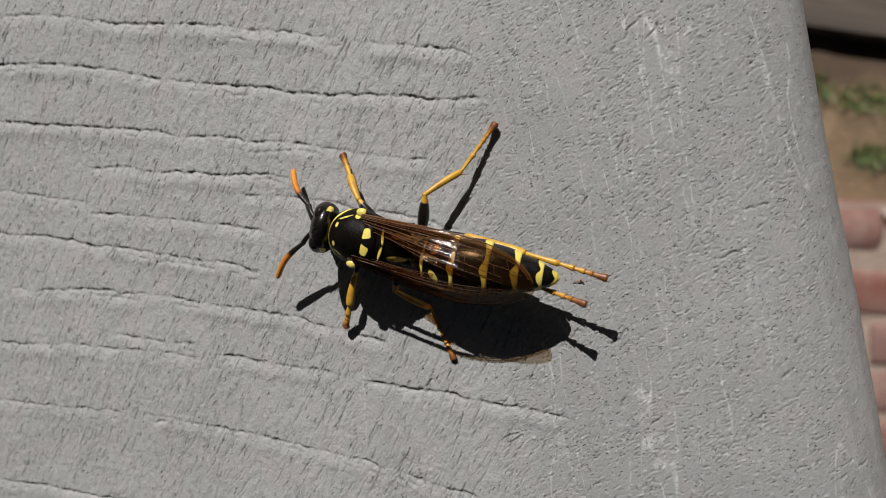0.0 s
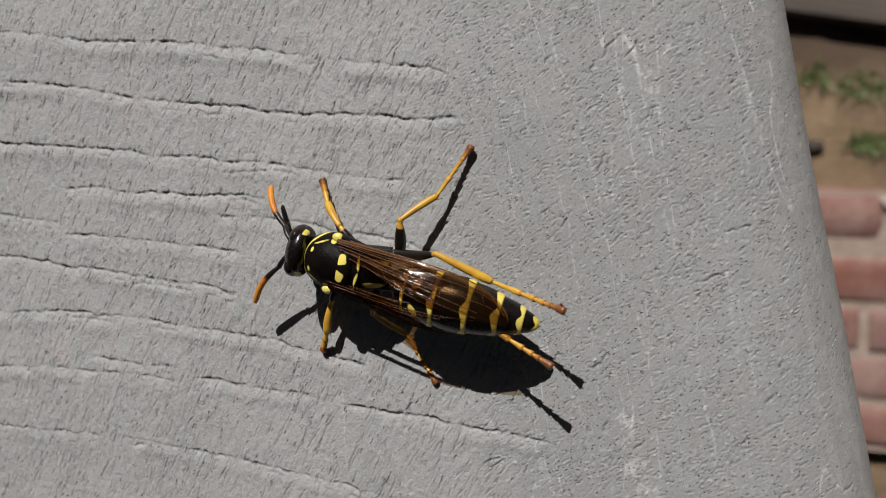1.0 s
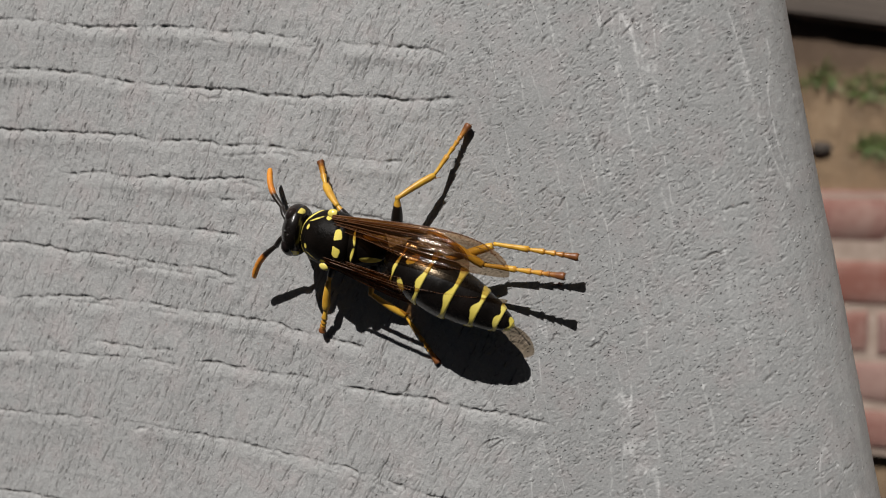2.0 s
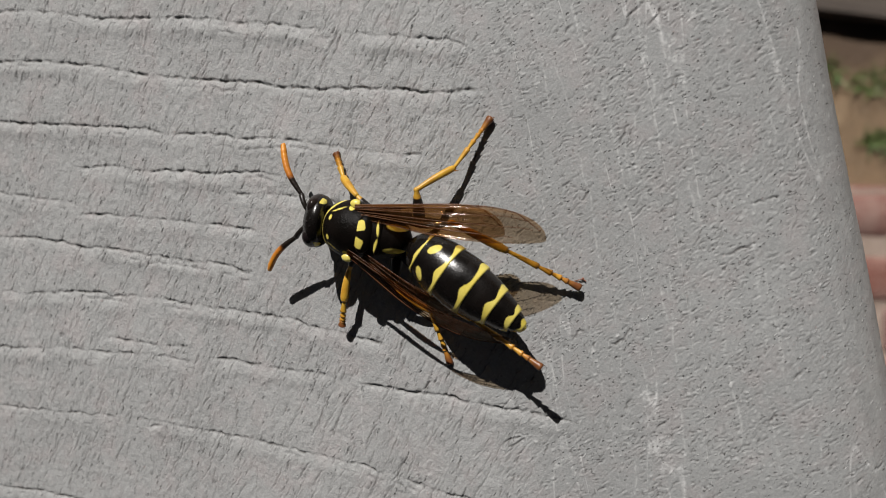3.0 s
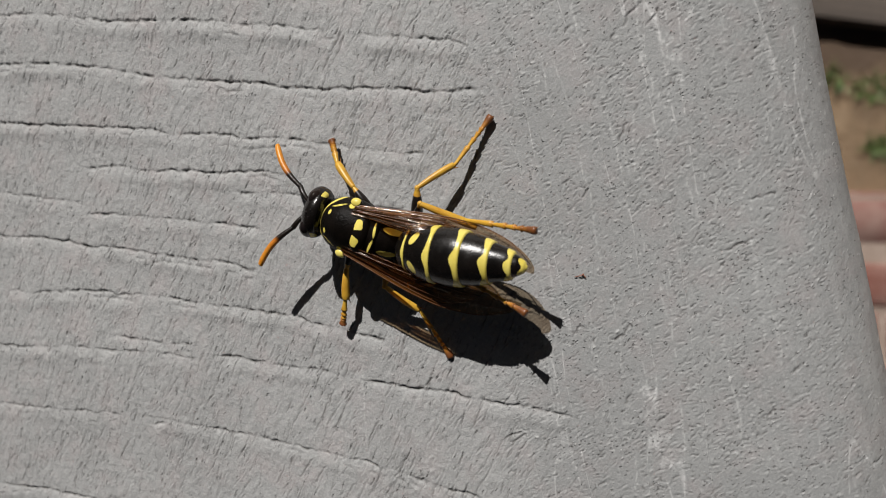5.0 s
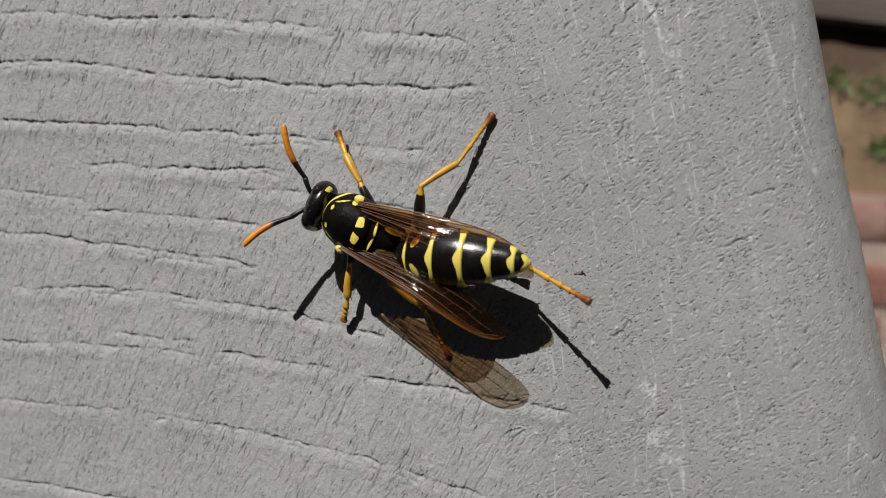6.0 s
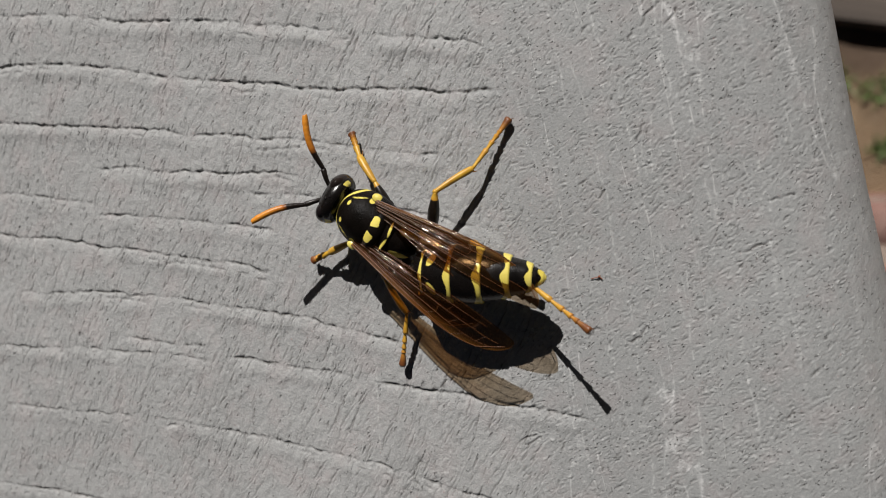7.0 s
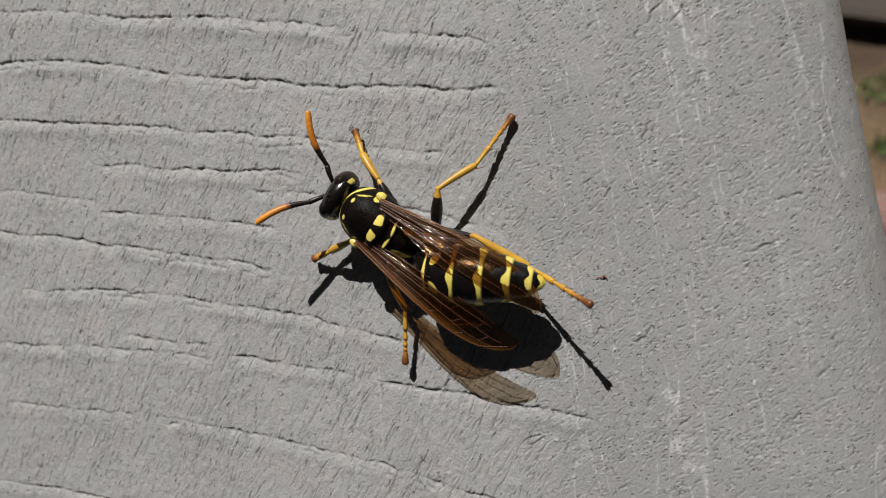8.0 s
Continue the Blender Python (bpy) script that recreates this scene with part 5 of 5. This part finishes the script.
    keyed(WASP['right_hind_tibia'], [
        (0, 3.30, 0.00, 0.00, -105.5, -11.9, -2.2),
        (0.5, 3.30, 0.00, 0.00, -108.0, -19.9, -3.4),
        (1, 3.30, 0.00, 0.00, -88.4, -36.2, -37.0),
        (1.5, 3.30, 0.00, 0.00, -85.7, -47.1, -44.1),
        (2.8, 3.30, 0.00, 0.00, -92.6, -34.5, -30.9),
        (3, 3.30, 0.00, 0.00, -90.1, -34.4, -38.2),
        (3.5, 3.30, 0.00, 0.00, -82.2, -35.8, -25.0),
        (3.75, 3.30, 0.00, 0.00, -19.1, -38.6, -95.9),
        (4, 3.30, 0.00, 0.00, 18.4, -9.8, -134.1),
        (4.2, 3.30, 0.00, 0.00, 18.0, -20.4, -167.2),
        (4.75, 3.30, 0.00, 0.00, -13.3, -60.8, -127.0),
        (5.3, 3.30, 0.00, 0.00, -100.3, -51.1, -32.1),
        (5.5, 3.30, 0.00, 0.00, -130.5, -27.3, 8.2),
        (6, 3.30, 0.00, 0.00, -118.4, -29.3, -8.1),
        (6.5, 3.30, 0.00, 0.00, -116.6, -33.2, -14.3),
        (7, 3.30, 0.00, 0.00, -120.8, -27.9, -2.6),
        (7.5, 3.30, 0.00, 0.00, -119.1, -30.0, -7.2),
        (8, 3.30, 0.00, 0.00, -115.8, -34.8, -19.1),
    ])
    keyed(WASP['right_hind_tarsus'], [
        (0, 6.67, -0.13, 0.71, -105.1, -11.9, -2.2),
        (0.5, 6.54, -0.19, 1.17, -109.9, -19.9, -3.4),
        (1, 5.53, -1.67, 2.04, -109.9, -18.5, 0.3),
        (1.5, 4.99, -1.63, 2.53, -108.0, -2.5, -12.6),
        (2.8, 5.74, -1.46, 1.96, -101.5, -34.5, -30.9),
        (3, 5.54, -1.76, 1.95, -99.0, -34.4, -38.2),
        (3.5, 5.84, -1.18, 2.02, -91.1, -35.8, -25.0),
        (3.75, 3.22, -2.18, 1.21, -44.5, -32.0, -64.4),
        (4, 0.93, -2.44, 0.59, -11.3, -20.4, -82.5),
        (4.2, 0.15, -0.72, 1.20, 22.3, -56.5, -152.0),
        (4.75, 2.64, -0.94, 1.94, -81.5, -69.3, -37.2),
        (5.3, 5.14, -1.15, 2.68, -108.0, -29.3, 1.4),
        (5.5, 6.34, 0.44, 1.58, -112.7, -27.3, 8.2),
        (6, 6.28, -0.42, 1.69, -108.2, -6.7, 18.8),
        (6.5, 6.10, -0.71, 1.89, -109.3, -8.2, 16.2),
        (7, 6.35, -0.14, 1.61, -108.3, -13.8, 14.2),
        (7.5, 6.26, -0.38, 1.73, -108.9, -11.1, 15.3),
        (8, 5.98, -0.93, 1.97, -108.3, -6.6, 19.5),
    ])
    keyed(WASP['left_front_femur'], [
        (0, -0.12, 1.06, -1.29, -13.7, 3.7, 80.2),
        (0.5, -0.13, 1.05, -1.29, -14.0, 3.7, 76.9),
        (1, -0.08, 1.37, -1.31, -13.7, 3.1, 81.9),
        (1.5, -0.08, 1.30, -1.31, -13.7, 3.2, 80.6),
        (2.8, -0.10, 1.20, -1.30, -14.1, 3.4, 74.8),
        (3, -0.12, 1.15, -1.30, -14.1, 3.5, 73.8),
        (3.5, -0.11, 1.15, -1.30, -13.7, 3.5, 80.8),
        (4, -0.07, 1.31, -1.31, -14.0, 3.2, 75.0),
        (4.2, -0.09, 1.29, -1.30, -13.7, 3.2, 80.7),
        (5.3, -0.10, 1.23, -1.30, -13.1, 3.3, 91.0),
        (5.5, -0.09, 1.44, -1.31, -13.3, 3.0, 88.0),
        (6, -0.13, 1.34, -1.31, -12.6, 3.1, 100.9),
        (6.5, 0.06, 0.29, -1.13, -8.8, -7.7, 69.4),
        (7, 0.12, 0.44, -1.12, -11.3, -7.3, 76.9),
        (7.5, 0.19, 0.69, -1.10, -10.2, -6.7, 67.6),
        (8, 0.16, 0.56, -1.12, -12.2, -7.4, 76.3),
    ])
    keyed(WASP['left_front_tibia'], [
        (0, 1.70, 0.00, 0.00, 43.1, 0.3, 9.1),
        (0.5, 1.70, 0.00, 0.00, 42.9, 6.1, 11.3),
        (1, 1.70, 0.00, 0.00, 43.5, 6.7, 9.1),
        (1.5, 1.70, 0.00, 0.00, 43.4, 7.5, 10.2),
        (2.8, 1.70, 0.00, 0.00, 42.9, 8.9, 14.4),
        (3, 1.70, 0.00, 0.00, 42.8, -4.0, 15.4),
        (3.5, 1.70, 0.00, 0.00, 43.0, -2.2, 13.2),
        (4, 1.70, 0.00, 0.00, 42.4, -3.7, 23.3),
        (4.2, 1.70, 0.00, 0.00, 42.8, -2.3, 20.1),
        (5.3, 1.70, 0.00, 0.00, 43.4, 3.5, 12.9),
        (5.5, 1.70, 0.00, 0.00, 42.9, 10.0, 12.1),
        (6, 1.70, 0.00, 0.00, 44.2, 5.4, 5.8),
        (6.5, 1.70, 0.00, 0.00, 3.0, 34.3, -16.1),
        (7, 1.70, 0.00, 0.00, 6.5, 35.2, -18.6),
        (7.5, 1.70, 0.00, 0.00, 11.8, 32.9, -8.7),
        (8, 1.70, 0.00, 0.00, 12.4, 35.2, -15.7),
    ])
    keyed(WASP['left_front_tarsus'], [
        (0, 3.58, 0.30, -0.01, 42.6, 21.0, 6.6),
        (0.5, 3.55, 0.37, -0.20, 40.5, 20.8, 4.1),
        (1, 3.56, 0.30, -0.22, 42.0, 28.7, 2.7),
        (1.5, 3.55, 0.33, -0.25, 40.4, 28.5, 0.6),
        (2.8, 3.52, 0.47, -0.30, 42.3, -1.0, 14.9),
        (3, 3.53, 0.50, 0.13, 42.2, 13.5, 15.5),
        (3.5, 3.55, 0.43, 0.07, 41.9, 14.1, 6.3),
        (4, 3.44, 0.75, 0.12, 43.0, 12.5, 17.6),
        (4.2, 3.48, 0.65, 0.08, 43.5, 14.5, 12.6),
        (5.3, 3.55, 0.42, -0.12, 43.8, 16.3, 2.9),
        (5.5, 3.53, 0.39, -0.33, 41.6, 25.2, -0.3),
        (6, 3.58, 0.19, -0.18, 45.5, 18.5, -2.4),
        (6.5, 3.21, -0.44, -1.07, 19.9, 34.3, -16.1),
        (7, 3.17, -0.50, -1.10, 18.6, 35.2, -18.6),
        (7.5, 3.28, -0.24, -1.03, 24.9, 32.9, -8.7),
        (8, 3.19, -0.42, -1.10, 23.5, 35.2, -15.7),
    ])
    keyed(WASP['left_mid_femur'], [
        (0, -2.39, 0.82, -1.57, -38.5, 6.0, 91.7),
        (0.5, -2.39, 0.82, -1.57, -38.5, 6.0, 92.1),
        (1, -2.38, 0.71, -1.56, -38.4, 6.3, 92.5),
        (1.5, -2.40, 0.74, -1.56, -38.7, 6.2, 89.8),
        (2.8, -2.38, 1.01, -1.62, -39.1, -11.0, 99.7),
        (3, -2.38, 0.95, -1.63, -38.9, -11.3, 98.8),
        (3.5, -2.43, 0.75, -1.68, -36.2, -12.6, 85.4),
        (4, -2.33, 0.91, -1.64, -41.4, -11.6, 110.0),
        (4.2, -2.36, 0.90, -1.64, -39.8, -11.6, 102.2),
        (5.3, -2.31, 0.74, -1.68, -40.3, -12.7, 104.4),
        (5.5, -2.30, 0.69, -1.70, -40.2, -13.1, 104.0),
        (6, -2.19, 0.73, -1.70, -43.7, -13.1, 119.2),
        (6.5, -2.45, 0.78, -1.67, -34.7, -12.4, 80.2),
        (7, -2.41, 0.57, -1.73, -36.6, -14.0, 88.4),
        (7.5, -2.38, 0.71, -1.69, -37.7, -12.8, 93.1),
        (8, -2.54, 0.38, -1.81, -34.2, -16.2, 79.2),
    ])
    keyed(WASP['left_mid_tibia'], [
        (0, 2.20, 0.00, 0.00, 67.6, -10.5, 69.0),
        (0.5, 2.20, 0.00, 0.00, 68.3, -10.5, 65.7),
        (1, 2.20, 0.00, 0.00, 68.9, -8.1, 61.7),
        (1.5, 2.20, 0.00, 0.00, 67.9, -9.2, 61.1),
        (2.8, 2.20, 0.00, 0.00, 85.2, -8.5, 63.1),
        (3, 2.20, 0.00, 0.00, 85.0, -5.5, 63.5),
        (3.5, 2.20, 0.00, 0.00, 77.2, -13.1, 82.0),
        (4, 2.20, 0.00, 0.00, 91.2, -5.7, 57.9),
        (4.2, 2.20, 0.00, 0.00, 86.6, -8.6, 65.5),
        (5.3, 2.20, 0.00, 0.00, 88.7, -9.2, 64.5),
        (5.5, 2.20, 0.00, 0.00, 88.9, -6.2, 63.4),
        (6, 2.20, 0.00, 0.00, 97.5, 4.1, 57.9),
        (6.5, 2.20, 0.00, 0.00, 78.8, -20.2, 65.4),
        (7, 2.20, 0.00, 0.00, 82.2, -21.0, 64.5),
        (7.5, 2.20, 0.00, 0.00, 85.4, -18.4, 55.0),
        (8, 2.20, 0.00, 0.00, 80.1, -21.3, 71.0),
    ])
    keyed(WASP['left_mid_tarsus'], [
        (0, 3.11, 2.37, 0.47, 81.9, -27.6, 27.2),
        (0.5, 3.24, 2.31, 0.47, 81.0, -28.1, 29.0),
        (1, 3.41, 2.25, 0.36, 78.2, -32.0, 34.1),
        (1.5, 3.43, 2.23, 0.41, 77.0, -32.6, 37.0),
        (2.8, 3.35, 2.28, 0.38, 89.8, 3.4, 33.5),
        (3, 3.35, 2.30, 0.25, 89.3, 4.7, 29.9),
        (3.5, 2.55, 2.49, 0.59, 84.8, -11.5, 45.2),
        (4, 3.56, 2.18, 0.26, 93.0, 9.2, 25.5),
        (4.2, 3.26, 2.32, 0.39, 90.9, -1.1, 37.9),
        (5.3, 3.30, 2.30, 0.41, 92.1, -4.1, 44.1),
        (5.5, 3.35, 2.29, 0.28, 92.3, -2.3, 40.5),
        (6, 3.57, 2.18, -0.18, 98.0, -0.9, 29.4),
        (6.5, 3.21, 2.20, 0.89, 82.9, 6.6, 38.0),
        (7, 3.24, 2.18, 0.92, 86.7, 7.8, 34.7),
        (7.5, 3.60, 2.01, 0.82, 88.3, 17.9, 33.4),
        (8, 2.98, 2.27, 0.94, 85.1, -2.6, 46.7),
    ])
    keyed(WASP['left_hind_femur'], [
        (0, -2.68, 1.01, -1.32, -106.1, -9.0, -173.5),
        (0.5, -2.99, 0.98, -1.27, -105.9, -8.2, -174.9),
        (1, -2.82, 1.00, -1.30, -107.0, -8.7, -167.3),
        (1.5, -3.32, 0.86, -1.23, -107.4, -7.5, -164.9),
        (2.8, -2.65, 0.97, -1.32, -103.3, -9.1, 167.1),
        (3, -2.05, 0.41, -1.51, -98.4, -12.4, 141.8),
        (3.5, -2.73, -0.63, -1.84, -84.5, -18.4, 92.6),
        (4, -3.51, -0.16, -1.68, -74.3, -15.4, 58.4),
        (4.2, -2.71, 0.17, -1.47, -83.6, -11.8, 96.5),
        (5.3, -1.87, 0.34, -1.58, -94.8, -13.6, 144.5),
        (5.5, -2.12, 0.41, -1.49, -93.6, -12.1, 139.2),
        (6, -2.05, 0.50, -1.26, -94.2, 2.4, 146.5),
        (6.5, -2.34, 0.57, -1.28, -94.6, 2.1, 137.3),
        (7, -2.07, 0.49, -1.26, -94.3, 2.4, 145.2),
        (7.5, -2.35, 0.64, -1.28, -94.4, 2.1, 141.6),
        (8, -1.85, 0.40, -1.25, -94.2, 2.6, 147.8),
    ])
    keyed(WASP['left_hind_tibia'], [
        (0, 3.30, 0.00, 0.00, 106.1, -4.6, 10.5),
        (0.5, 3.30, 0.00, 0.00, 105.9, 11.0, 9.6),
        (1, 3.30, 0.00, 0.00, 103.1, 25.0, 1.0),
        (1.5, 3.30, 0.00, 0.00, 104.2, 0.6, 4.8),
        (2.8, 3.30, 0.00, 0.00, 106.4, -24.2, -8.1),
        (3, 3.30, 0.00, 0.00, 104.7, -19.2, -0.4),
        (3.5, 3.30, 0.00, 0.00, 138.7, -66.0, -33.8),
        (4, 3.30, 0.00, 0.00, 175.4, -62.7, -59.8),
        (4.2, 3.30, 0.00, 0.00, -174.1, -48.7, -108.2),
        (5.3, 3.30, 0.00, 0.00, 70.2, -65.9, 0.6),
        (5.5, 3.30, 0.00, 0.00, 65.3, -68.7, 3.9),
        (6, 3.30, 0.00, 0.00, -102.3, -64.2, 158.9),
        (6.5, 3.30, 0.00, 0.00, -111.3, -60.1, 167.3),
        (7, 3.30, 0.00, 0.00, -104.2, -70.3, 160.9),
        (7.5, 3.30, 0.00, 0.00, -108.1, -61.0, 164.7),
        (8, 3.30, 0.00, 0.00, -100.9, -72.0, 157.7),
    ])
    keyed(WASP['left_hind_tarsus'], [
        (0, 6.68, 0.63, 0.27, 105.4, 10.6, -1.5),
        (0.5, 6.64, 0.56, -0.66, 107.7, 11.0, 9.6),
        (1, 6.43, 0.06, -1.46, 104.9, 25.0, 1.0),
        (1.5, 6.74, 0.29, -0.04, 108.1, 19.3, 8.5),
        (2.8, 6.41, -0.44, 1.42, 102.3, -9.6, 23.6),
        (3, 6.56, -0.02, 1.14, 102.9, -19.2, -0.4),
        (3.5, 4.46, -0.78, 3.15, 136.9, -66.0, -33.8),
        (4, 4.09, -1.37, 3.07, 123.0, -51.4, -7.9),
        (4.2, 2.59, -2.16, 2.59, 110.1, -26.5, -0.8),
        (5.3, 4.71, 0.02, 3.15, 112.2, -34.3, -16.4),
        (5.5, 4.55, 0.09, 3.21, 114.3, -37.1, -19.7),
        (6, 1.90, 0.54, 3.11, 98.2, -41.5, -11.2),
        (6.5, 1.62, 0.38, 2.99, 98.0, -46.3, -9.7),
        (7, 2.20, 0.38, 3.25, 97.3, -44.2, -9.6),
        (7.5, 1.69, 0.44, 3.02, 97.9, -43.3, -9.9),
        (8, 2.31, 0.41, 3.28, 96.5, -38.0, -9.0),
    ])


motions()
